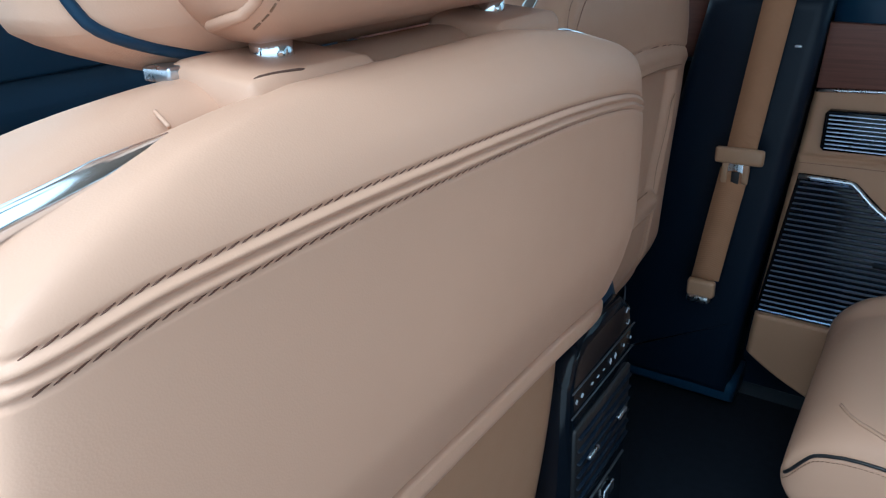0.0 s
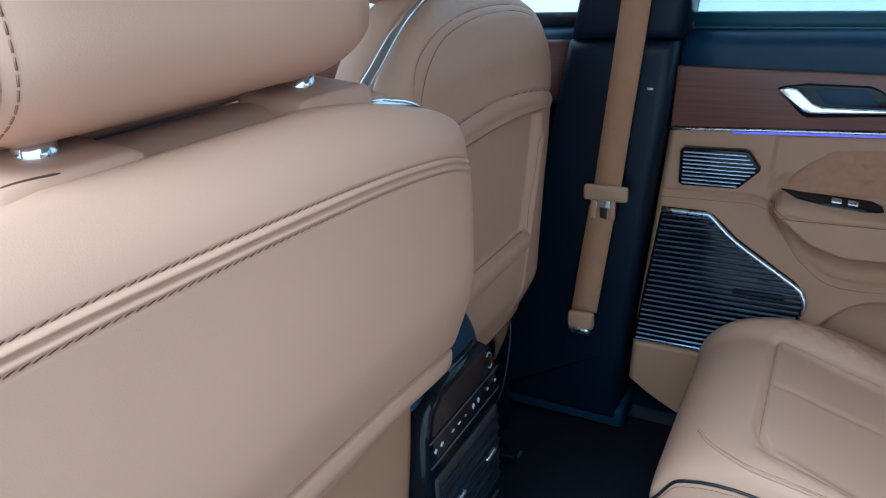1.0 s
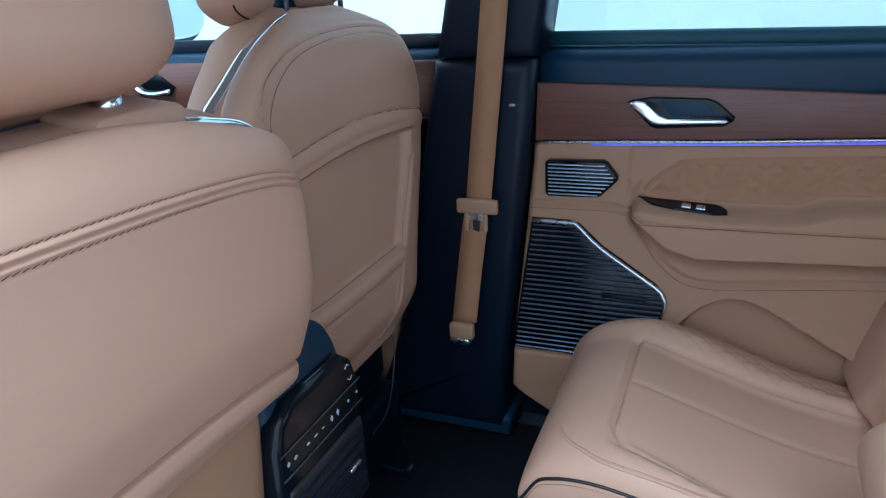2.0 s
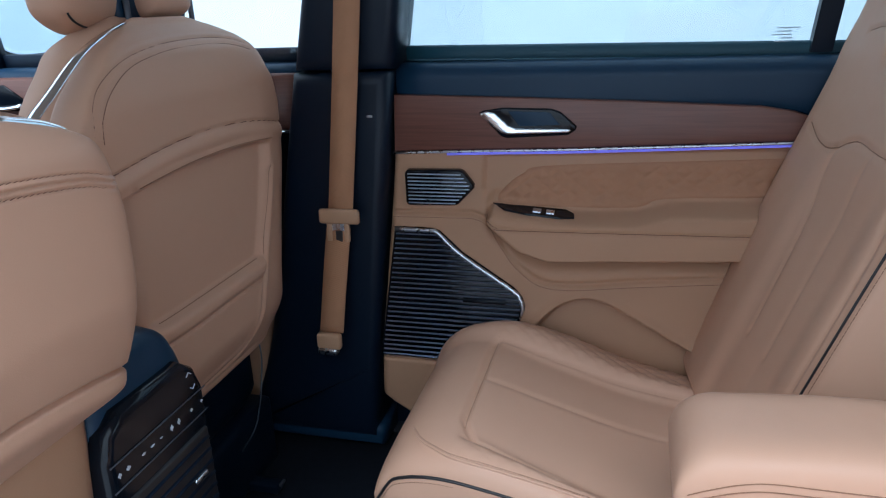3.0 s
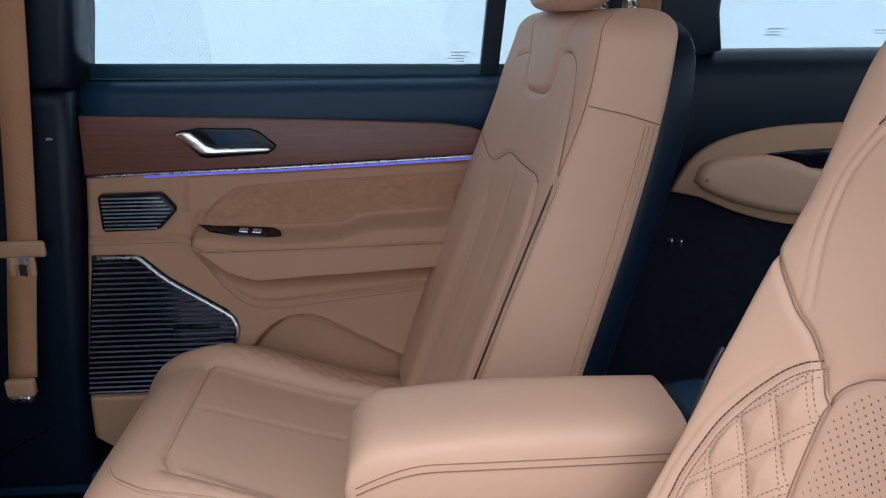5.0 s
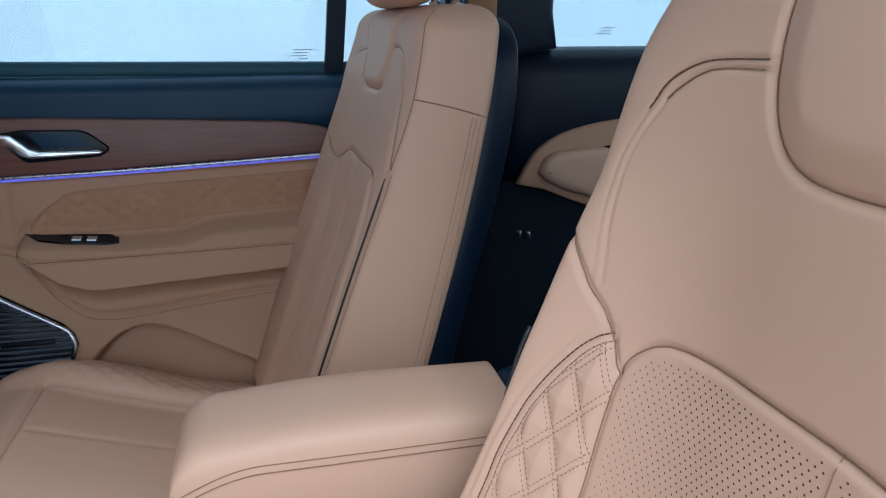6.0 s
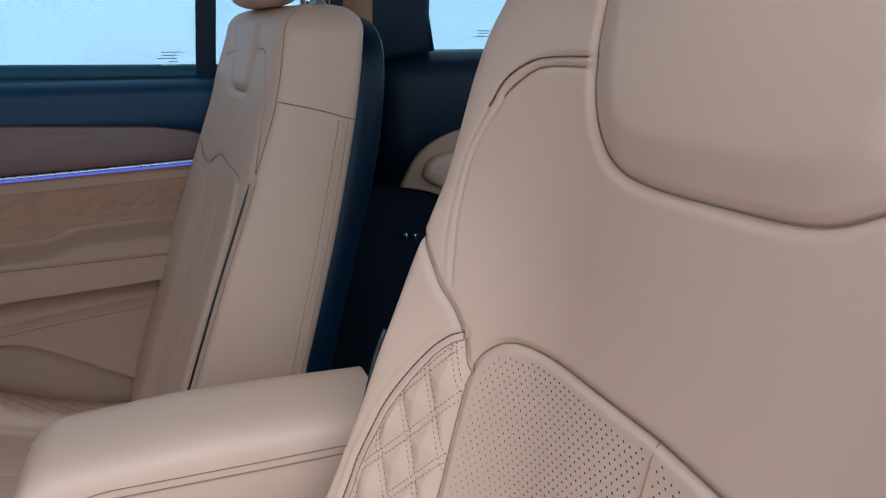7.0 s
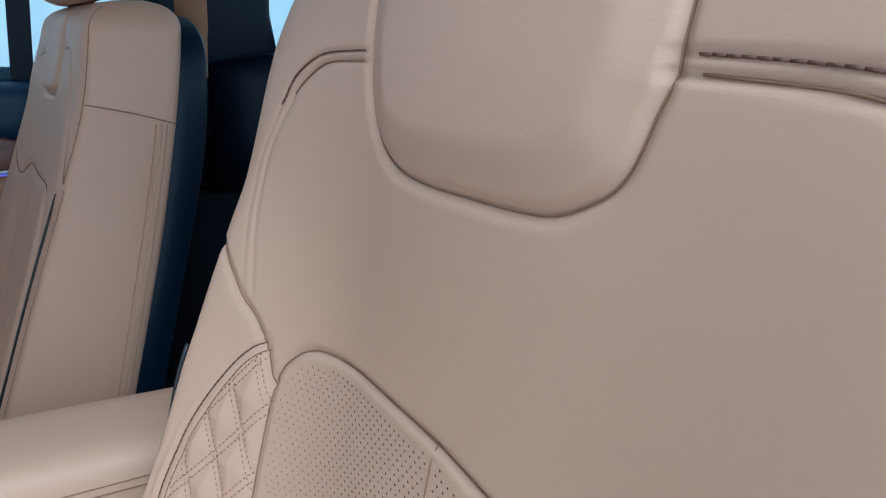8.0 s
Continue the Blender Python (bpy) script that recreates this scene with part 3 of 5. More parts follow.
# inner handle
h_poly = [(-0.163, 0.7125), (-0.172, 0.7165), (-0.205, 0.7215), (-0.290, 0.7195), (-0.305, 0.714), (-0.333, 0.690), (-0.331, 0.683), (-0.318, 0.6745), (-0.212, 0.6685), (-0.202, 0.672)]
handle = part("handle_bezel", prism(h_poly, 0.64, 0.6235, bevel=0.003), GLOSS, door, "gloss black handle recess")
part("handle_cup", prism([(-0.215, 0.716), (-0.287, 0.7135), (-0.305, 0.692), (-0.235, 0.690)], 0.63, 0.6225, bevel=0.001), SILL, handle)
blade = [(-0.166, 0.7125), (-0.178, 0.7160), (-0.192, 0.7135), (-0.203, 0.7040), (-0.216, 0.6920), (-0.230, 0.6868), (-0.318, 0.6862), (-0.325, 0.6835), (-0.318, 0.6800), (-0.216, 0.6765), (-0.204, 0.6785), (-0.186, 0.6930), (-0.168, 0.7070)]
part("handle_lever", prism(blade, 0.632, 0.6165, bevel=0.003, seg=3), CHROME, handle, "chrome door handle lever")

# window switches on the rest
def plate(poly, h):
    """A plate of (x, y) corners lying on the door's rest."""
    bm = bmesh.new()
    lo = [bm.verts.new((x, y, tab(arm_top, y) - 0.004 + (0.62 - x) * -0.28)) for x, y in poly]
    hi = [bm.verts.new((x, y, tab(arm_top, y) + 0.004 + h + (0.62 - x) * -0.28)) for x, y in poly]
    n = len(poly)
    bm.faces.new(lo)
    bm.faces.new(hi[::-1])
    for k in range(n):
        bm.faces.new((lo[k], hi[k], hi[(k + 1) % n], lo[(k + 1) % n]))
    bmesh.ops.recalc_face_normals(bm, faces=bm.faces[:])
    return bm


panel = part("switch_panel", plate([(0.617, -0.188), (0.597, -0.212), (0.591, -0.25), (0.590, -0.31), (0.596, -0.334), (0.608, -0.332), (0.618, -0.318)], 0.001), GLOSS, door, "gloss black window switch panel", smooth=False)
for y in (-0.262, -0.285):
    part("switch", plate([(0.607, y), (0.597, y), (0.597, y - 0.014), (0.607, y - 0.014)], 0.003), SATIN, panel, smooth=False)


# ---- windows on the right ----
def pane(name, poly, material, label, lean=0.20, x0=0.688, z0=0.80):
    """A glass pane of (y, z) corners that leans inwards above z0."""
    bm = bmesh.new()
    a = [bm.verts.new((x0 - lean * (z - z0), y, z)) for y, z in poly]
    b = [bm.verts.new((x0 + 0.004 - lean * (z - z0), y, z)) for y, z in poly]
    n = len(poly)
    bm.faces.new(a)
    bm.faces.new(b[::-1])
    for k in range(n):
        bm.faces.new((a[k], b[k], b[(k + 1) % n], a[(k + 1) % n]))
    bmesh.ops.recalc_face_normals(bm, faces=bm.faces[:])
    ob = tagged(part(name, bm, material, smooth=False), label, "window", kind="structure")
    ob.visible_shadow = False
    return ob


pane("window_1", [(-0.02, 0.79), (-0.70, 0.79), (-0.70, 1.27), (-0.06, 1.27)], GLASS_TINT, "tinted rear door window")
pane("window_2", [(-0.71, 0.79), (-0.93, 0.79), (-0.93, 1.27), (-0.71, 1.27)], GLASS_TINT, "small tinted fixed window")
pane("window_3", [(-1.09, 0.80), (-1.95, 0.80), (-1.95, 1.27), (-1.10, 1.27)], GLASS_TINT, "tinted third row window")
pane("window_4", [(0.16, 0.79), (1.55, 0.79), (0.93, 1.27), (0.10, 1.27)], GLASS, "clear front door window")
post = [(0.672, 0.80), (0.694, 0.80), (0.62, 1.27), (0.598, 1.27)]
bm = bmesh.new()
lo = [bm.verts.new((x, -0.690 - (z - 0.8) * 0.08, z)) for x, z in post]
hi = [bm.verts.new((x, -0.722 - (z - 0.8) * 0.08, z)) for x, z in post]
bm.faces.new(lo)
bm.faces.new(hi[::-1])
for k in range(4):
    bm.faces.new((lo[k], hi[k], hi[(k + 1) % 4], lo[(k + 1) % 4]))
bmesh.ops.recalc_face_normals(bm, faces=bm.faces[:])
tagged(part("window_post", bm, BLACK, smooth=False), "black post between two side windows", "post", kind="structure")

# ---- third row side trim ----
quarter = thing("quarter_trim", "black rear side trim with a tan armrest insert", "trim", kind="structure")
part("upper_trim", ext([(0.70, 0.60), (0.612, 0.60), (0.606, 0.70), (0.606, 0.785), (0.614, 0.815), (0.63, 0.833), (0.66, 0.838), (0.70, 0.838)], -0.98, -2.05, 12), BLACK, quarter, "navy black window ledge")
# Carpet black stands in for the shade low on this side trim.
part("lower_trim", ext([(0.70, 0.0), (0.612, 0.0), (0.604, 0.30), (0.612, 0.60), (0.70, 0.60)], -0.84, -2.05, 6), CARPET, quarter, "lower side trim, shade painted with carpet black")
cp = [(-0.875, 0.80), (-1.095, 0.838), (-1.085, 0.90), (-1.10, 1.27), (-0.93, 1.27), (-0.89, 0.90)]
part("pillar_cover", prism(cp, 0.71, 0.600, bevel=0.012, seg=3), BLACK, quarter)
q_poly = smooth_line([(-1.025, 0.597), (-1.068, 0.664), (-1.156, 0.701), (-1.32, 0.714), (-1.72, 0.708)], 4) + smooth_line([(-1.72, 0.50), (-1.40, 0.512), (-1.25, 0.530), (-1.16, 0.552), (-1.078, 0.585)], 4)
part("tan_panel", prism([tuple(p) for p in q_poly], 0.62, 0.597, bevel=0.005), SOFT, quarter, "tan side panel")
a_poly = smooth_line([(-1.064, 0.617), (-1.072, 0.640), (-1.092, 0.654), (-1.13, 0.659), (-1.195, 0.660), (-1.25, 0.646), (-1.29, 0.634), (-1.45, 0.630), (-1.6, 0.628), (-1.63, 0.60), (-1.45, 0.545), (-1.25, 0.553), (-1.14, 0.577), (-1.080, 0.602)], 4)
part("side_armrest", prism([tuple(p) for p in a_poly], 0.61, 0.576, bevel=0.016, seg=4), LEATHER, quarter, "pale tan padded side rest")
part("cup_recess", prism([(-1.19, 0.6625), (-1.25, 0.668), (-1.33, 0.671), (-1.44, 0.668), (-1.46, 0.620), (-1.29, 0.622), (-1.245, 0.640)], 0.60, 0.594, bevel=0.002), GLOSS, quarter, "dark recess over the side rest")
for dy, dz in ((0, 0), (-0.018, -0.003)):
    part("hook", tube([(0.602, -1.03 + dy, 0.507 + dz), (0.590, -1.033 + dy, 0.500 + dz), (0.588, -1.030 + dy, 0.512 + dz)], 0.0022, sides=6), SATIN, quarter, "small metal hook")
part("striker", tube([(0.596, -1.23, 0.372), (0.590, -1.23, 0.412), (0.590, -1.27, 0.412), (0.596, -1.27, 0.372)], 0.003, sides=6), SATIN, quarter, "bent metal loop")

# ---- front right door, dashboard and mirror ----
fdoor = thing("door_2", "tan front door with walnut trim, closed", "door", kind="structure")
part("sill_trim", ext([(x + 0.012, z + 0.004) for x, z in sill_prof], 0.16, 1.20, 8), SILL, fdoor, "soft navy black door top")
part("window_seal", ext([(0.690, 0.79), (0.689, 0.824), (0.694, 0.8275), (0.702, 0.8275), (0.704, 0.79)], 0.16, 1.2, 4), BLACK, fdoor)
part("wood_trim", ext([(0.70, 0.675), (0.648, 0.675), (0.640, 0.69), (0.638, 0.778), (0.645, 0.784), (0.70, 0.784)], 0.18, 1.15, 6), WOOD, fdoor, "brown walnut trim panel")
part("chrome_strip", tube([(0.640, 0.2 + 0.09 * k, 0.676) for k in range(11)], 0.004), CHROME, fdoor, "thin chrome strip")
part("door_card", ext([(0.70, 0.05), (0.61, 0.05), (0.595, 0.30), (0.57, 0.46), (0.575, 0.54), (0.63, 0.56), (0.645, 0.672), (0.70, 0.672)], 0.30, 1.15, 6), SOFT, fdoor)
fh = part("handle_bezel", prism([(0.945, 0.765), (0.85, 0.770), (0.80, 0.735), (0.82, 0.716), (0.90, 0.715)], 0.65, 0.634, bevel=0.003), GLOSS, fdoor)
part("handle_lever", tube([(0.630, y, z) for y, z in smooth_line([(0.94, 0.757), (0.915, 0.748), (0.895, 0.728), (0.86, 0.722), (0.81, 0.728)], 4)], 0.006, flat=0.6), CHROME, fh, "chrome door handle lever")
part("sail_panel", prism([(0.885, 0.80), (0.905, 0.94), (0.93, 1.06), (1.30, 1.0), (1.30, 0.80)], 0.70, 0.672, bevel=0.006), BLACK, fdoor, "black corner cover of the window")
sp = part("seat_switch", bevelled((0.634, 1.0, 0.735), (0.014, 0.045, 0.055), 0.003), GLOSS, fdoor, "black seat memory switch")

dash = thing("dashboard", "navy black dashboard with a tan lower band", "dashboard")
part("top_pad", Pillow(0, 0.98, 1.40, [(0.98, 0.64)], [(0.98, 0.75), (1.15, 0.79), (1.4, 0.80)], [(0.98, 0.60), (1.4, 0.60)], n=12, cap_hi=0.03, cap_lo=0.05, axis="y").mesh(40, 12), SILL, dash)
part("mid_band", Pillow(0, 1.0, 1.38, [(1.0, 0.62)], [(1.0, 0.60), (1.4, 0.62)], [(1.0, 0.49), (1.4, 0.49)], n=12, cap_hi=0.02, cap_lo=0.02, axis="y").mesh(40, 8), SOFT, dash, "tan padded band")
part("lower_panel", Pillow(0, 1.03, 1.38, [(1.0, 0.62)], [(1.0, 0.49)], [(1.0, 0.06)], n=12, cap_hi=0.02, cap_lo=0.02, axis="y").mesh(40, 8), BLACK, dash)

# Added panel: hides the bright windscreen view behind dark navy.
part("dark_panel", bevelled((-0.06, 0.985, 0.795), (0.78, 0.018, 0.15), 0.006), SILL, dash, "wide navy panel added above the dashboard")

mirror = thing("wing_mirror", "black door mirror outside the front window", "mirror")
part("housing", Pillow(0.885, 1.00, 1.14, [(1.0, 0.130)], [(1.0, 0.985)], [(1.0, 0.800)], n=3.0, cap_hi=0.12, cap_lo=0.015, axis="y").mesh(48, 12), GLOSS, mirror)
part("mirror_glass", Pillow(0.888, 0.988, 1.006, [(0.98, 0.112)], [(0.98, 0.970)], [(0.98, 0.818)], n=3.0, cap_hi=0.002, cap_lo=0.002, axis="y").mesh(48, 4), mat("mirror_silver", (0.50, 0.60, 0.68), 0.06, metal=1.0, var=0.12, scale=9), mirror, "silvered mirror glass")
part("arm", tube([(0.70, 1.05, 0.80), (0.80, 1.05, 0.815), (0.92, 1.05, 0.83)], 0.028), GLOSS, mirror)

# ---- front seats ----


def post_pair(seat, c, y, z0, z1, half=0.11):
    for s in (-1, 1):
        part("headrest_post", tube([(c + s * half, y, z0 - 0.01), (c + s * half, y, z1 + 0.02)], 0.0088, sides=16), CHROME, seat, "chrome headrest post")
        part("post_sleeve", tube([(c + s * half, y, z0 - 0.006), (c + s * half, y, z0 + 0.010), (c + s * half, y, z0 + 0.012)], [0.0115, 0.0115, 0.009], sides=16), CHROME, seat, "chrome post sleeve")


def front_headrest(seat, c, y, z, w=0.158, h=0.22, wing=0.05):
    back = Pillow(c, z, z + h, [(z, w - 0.012), (z + 0.04, w), (z + h, w - 0.02)], [(z, y + 0.045), (z + h, y + 0.05)], [(z, y - 0.035), (z + 0.05, y - 0.055), (z + h, y - 0.045)], n=4.5, cap_hi=0.06, cap_lo=0.035)
    part("headrest", back.mesh(72, 36), LEATHER, seat, "tan leather headrest")
    wz = z - 0.016
    front = Pillow(c, wz, wz + h, [(wz, w - 0.005), (wz + 0.035, w + wing), (wz + h, w + wing - 0.01)], [(wz, y + 0.115), (wz + h, y + 0.13)], [(wz, y + 0.010), (wz + h, y + 0.012)], n=3.0, cap_hi=0.06, cap_lo=0.035, wcap=0.2)
    part("headrest_front", front.mesh(64, 30), LEATHER, seat)
    for s in (-1, 1):
        rim = []
        for k in range(24):
            r = wz + 0.009 + 0.075 * (k / 23) ** 2.2
            rim.append(front.at(c + s * front.slice(r)[0] * (0.70 + 0.27 * math.sin(k / 23 * math.pi / 2)), r, -1, 0.0005))
        part("headrest_band", tube(rim, 0.0030, sides=8), SILL, seat, "dark band round the headrest")
    ln = [back.at(c - w + 0.019, z + 0.012 + k * 0.006, -1, 0.0004) for k in range(30)]
    part("stitching", stitches(ln, 0.0075, 0.0055, 0.0006), BROWN_THREAD, seat)
    bead = [back.at(c - w + 0.011, z + 0.012 + k * 0.006, -1, -0.0008) for k in range(32)]
    part("headrest_seam", tube(bead, 0.0030, sides=8), LEATHER, seat, "raised leather seam")
    return back


driver = thing("front_seat", "tan leather front seat with double stitched back", "car seat", group="front seats")
DC = -0.322
DH = -0.290


SEAM = [(-0.60, 0.7742), (-0.53, 0.7830), (-0.46, 0.7838), (-0.36, 0.7815), (-0.30, 0.7797), (-0.22, 0.7762), (-0.15, 0.7705), (-0.09, 0.7620), (-0.05, 0.7500)]
WELT = [(-0.60, 0.592), (-0.44, 0.590), (-0.30, 0.585), (-0.20, 0.580), (-0.12, 0.570), (-0.04, 0.552)]


def back_seam(x):
    """Height of the double seam across the seat's back."""
    return lerp(SEAM, x)


def driver_back(x, z):
    s = z - back_seam(x)
    d = 0.0014 * math.exp(-((s + 0.003) / 0.0018) ** 2) + 0.0014 * math.exp(-((s - 0.003) / 0.0018) ** 2)
    d += groove(s, 0.0022, 0.0012) + groove(s - 0.0062, 0.0016, 0.0014) + groove(s + 0.0062, 0.0016, 0.0014)
    d += 0.004 * math.exp(-((z - 0.68) / 0.07) ** 2 - ((x - DC) / 0.16) ** 2)
    b = z - lerp(WELT, x)
    return d + groove(b, 0.008, 0.0028) + 0.007 * math.exp(-((b + 0.020) / 0.014) ** 2)


shell = Pillow(DC, 0.520, 0.834, [(0.520, 0.255), (0.545, 0.270), (0.57, 0.277), (0.62, 0.284), (0.72, 0.288), (0.76, 0.280), (0.790, 0.268), (0.804, 0.246), (0.815, 0.212), (0.826, 0.165), (0.834, 0.10)],
               [(0.525, 0.106)], [(0.520, 0.078), (0.55, 0.066), (0.575, 0.056), (0.61, 0.045), (0.65, 0.038), (0.775, 0.038), (0.836, 0.060)], n=7, cap_hi=0.034, cap_lo=0.022, m=2.2, dlo=driver_back, wcap=0.0)
rows = [0.735 + 0.0009 * k for k in range(75)] + [0.521 + 0.0012 * k for k in range(66)]
part("back_shell", shell.mesh(240, 60, rows), LEATHER, driver, "tan leather seat back with a double seam")
for off, th in ((0.0063, 0.0007), (-0.0063, 0.0007)):
    ln = [shell.at(x, back_seam(x) + off, -1, 0.0002) for x in [DC - 0.262 + 0.004 * k for k in range(131)]]
    part("stitching", stitches(ln, 0.0066, 0.0064, th * 0.62, 0.0009), THREAD, driver, "dark brown thread")
pad = Pillow(-0.300, 0.25, 0.836, [(0.25, 0.30), (0.70, 0.318), (0.76, 0.306), (0.79, 0.284), (0.808, 0.258), (0.822, 0.222), (0.836, 0.165)], [(0.25, 0.30), (0.70, 0.25), (0.80, 0.215), (0.836, 0.175)], [(0.25, 0.16), (0.6, 0.128), (0.76, 0.112), (0.85, 0.100)], n=5, cap_hi=0.030, cap_lo=0.03, wcap=0.1)
part("backrest", pad.mesh(96, 60), LEATHER, driver, "tan leather front of the backrest")
for s in (-1, 1):
    arc = [(DC + s * x, y, z) for x, y, z in smooth_line([(0.322, 0.112, 0.742), (0.310, 0.108, 0.772), (0.285, 0.100, 0.792), (0.253, 0.094, 0.805), (0.218, 0.090, 0.813), (0.188, 0.090, 0.819), (0.160, 0.092, 0.824)], 6)]
    part("chrome_strip", tube(arc, [0.0066] * (len(arc) - 10) + [0.0066 - 0.00055 * k for k in range(10)], sides=10), CHROME, driver, "bright chrome strip round the shoulder")
part("lower_back", Pillow(DC, 0.10, 0.575, [(0.1, 0.225), (0.575, 0.245)], [(0.1, 0.25)], [(0.1, 0.14), (0.54, 0.092), (0.575, 0.10)], n=9, cap_hi=0.02, cap_lo=0.02).mesh(64, 20), SOFT, driver, "tan lower back panel")
part("cushion", Pillow(DC, 0.20, 0.74, [(0.2, 0.26)], [(0.2, 0.33), (0.74, 0.37)], [(0.2, 0.12)], n=6, cap_hi=0.06, cap_lo=0.03, axis="y").mesh(64, 24), LEATHER, driver)
part("seat_base", bevelled((DC, 0.46, 0.065), (0.42, 0.46, 0.13), 0.01), BLACK, driver)
post_pair(driver, DH, 0.122, 0.838, 0.87)
for s in (-1, 1):
    bezel = Pillow(DH + s * 0.112, 0.084, 0.152, [(0.09, 0.046)], [(0.084, 0.838), (0.152, 0.8455)], [(0.09, 0.80)], n=7, cap_hi=0.008, cap_lo=0.008, axis="y")
    part("post_bezel", bezel.mesh(40, 10), LEATHER, driver, "tan leather tab round the post")
    if s < 0:
        part("post_plate", bevelled((-0.432, 0.150, 0.838), (0.040, 0.022, 0.008), 0.002), SATIN, driver, "grey metal post plate")
        slit = [bezel.at(-0.440 + 0.003 * k, 0.0925 - 0.0003 * k, 1, 0.0) for k in range(11)]
        part("tab_slit", tube(slit, [0.0003] + [0.0008] * 9 + [0.0003], sides=6), HOLE, driver, "dark line shading the slit in the leather tab")
        part("pad_fold", tube([(-0.470, 0.132, 0.8290), (-0.476, 0.119, 0.8276), (-0.485, 0.098, 0.8256)], 0.0012, sides=6), LEATHER, driver)
front_headrest(driver, DH, 0.118, 0.848)

pseat = thing("front_seat", "tan leather front seat with map pocket and chrome strip", "car seat", group="front seats")
PC = 0.340
PY = 0.19


p_arch = [tuple(p) for p in smooth_line([(0.112, 0.762), (0.122, 0.794), (0.152, 0.821), (0.208, 0.845), (0.295, 0.858), (0.390, 0.861), (0.465, 0.857), (0.522, 0.845)], 4)]


P_EDGE = [(0.45, 0.100), (0.50, 0.126), (0.54, 0.142), (0.596, 0.160), (0.635, 0.172), (0.68, 0.178)]
p_bend = [tuple(p) for p in smooth_line([(0.512, 0.64), (0.492, 0.58), (0.464, 0.507), (0.440, 0.44), (0.420, 0.388), (0.400, 0.358), (0.372, 0.343), (0.30, 0.338), (0.20, 0.337)], 5)]


def cross_fold(x):
    """Height of the fold across the seat's back."""
    return 0.731 - 0.020 * ((x - PC) / 0.21) ** 2


def pass_back(x, z):
    s = z - cross_fold(x)
    u = x - PC
    d = groove(s, 0.0045, 0.0022) + 0.004 * math.exp(-((s + 0.016) / 0.010) ** 2)
    if z > 0.715:
        da = poly_dist(x, z, p_arch)
        d += groove(da, 0.0024, 0.0018) + groove(da - 0.009, 0.0014, 0.0016)
    if 0.33 < z < 0.70:
        # sunk map pocket with a padded lip, the pouch below it
        top = 0.695 - 0.33 * u * u
        side = sstep(lerp(P_EDGE, z), lerp(P_EDGE, z) - 0.018, u) * sstep(-0.23, -0.17, u)
        k = side * sstep(top, top - 0.008, z)
        d -= 0.015 * k * sstep(0.484, 0.494, z)
        d += 0.003 * math.exp(-(poly_dist(x, z, p_top) / 0.006) ** 2)
        d += 0.009 * side * math.exp(-((z - 0.473) / 0.013) ** 4)
        d += groove(z - 0.456, 0.007, 0.0025) * side
        if z < 0.64:
            da = poly_dist(x, z, p_bend)
            d += groove(da, 0.0030, 0.0028) + 0.0022 * math.exp(-((da - 0.009) / 0.005) ** 2)
    return d


p_top = [(PC - 0.18 + 0.03 * k, 0.697 - 0.33 * (-0.18 + 0.03 * k) ** 2) for k in range(13)]
pshell = Pillow(PC, 0.305, 0.894, [(0.305, 0.140), (0.325, 0.162), (0.37, 0.184), (0.45, 0.198), (0.55, 0.220), (0.66, 0.246), (0.74, 0.251), (0.775, 0.241), (0.807, 0.220), (0.838, 0.192), (0.858, 0.164), (0.878, 0.112), (0.894, 0.06)], [(0.325, PY + 0.075)],
                [(0.325, PY + 0.03), (0.40, PY), (0.78, PY - 0.004), (0.84, PY + 0.012), (0.885, PY + 0.05)], n=5.5, cap_hi=0.034, cap_lo=0.018, m=2.0, dlo=pass_back, wcap=0.0, shift=[(0.76, 0), (0.80, 0.004), (0.838, 0.018), (0.878, 0.020), (0.894, 0.010)])
part("back_shell", pshell.mesh(240, 200), LEATHER, pseat, "tan seat back with a recessed map pocket")
for k in (0, 1):
    ln = [pshell.at(x + (PC + 0.01 - x) * 0.035 * k, z - 0.009 * k, -1, 0.0003) for x, z in p_arch]
    part("stitching", stitches(ln, 0.006, 0.0045, 0.0005), THREAD, pseat)
ln = [pshell.at(x, cross_fold(x), -1, 0.0005) for x in [PC - 0.226 + 0.004 * i for i in range(114)]]
# Dark tubes in the grooves paint the shade of the folds.
part("seam", tube(ln, 0.0010, sides=5), THREAD, pseat, "dark line shading the seam fold")
for z, n in ((0.490, 28), (0.4565, 26)):
    part("seam", tube([pshell.at(PC - 0.17 + 0.01 * k, z, -1, 0.0005) for k in range(n)], 0.0008, sides=5), BROWN_THREAD, pseat, "brown line shading the seam fold")
part("seam", tube([pshell.at(x, z, -1, 0.0004) for x, z in p_top], 0.0006, sides=5), BROWN_THREAD, pseat, "brown line shading the seam fold")
part("seam", tube([pshell.at(x, z, -1, 0.0005) for x, z in p_bend], 0.0006, sides=5), BROWN_THREAD, pseat, "brown line shading the seam fold")
ppad = Pillow(PC + 0.03, 0.25, 0.898, [(0.25, 0.235), (0.69, 0.250), (0.73, 0.242), (0.77, 0.225), (0.80, 0.205), (0.83, 0.178), (0.853, 0.160), (0.88, 0.11), (0.898, 0.07)], [(0.25, PY + 0.22), (0.9, PY + 0.16)], [(0.25, PY + 0.12), (0.6, PY + 0.088), (0.9, PY + 0.078)], n=5, cap_hi=0.06, cap_lo=0.03, wcap=0.35)
part("backrest", ppad.mesh(96, 60), LEATHER, pseat, "tan leather front of the backrest")
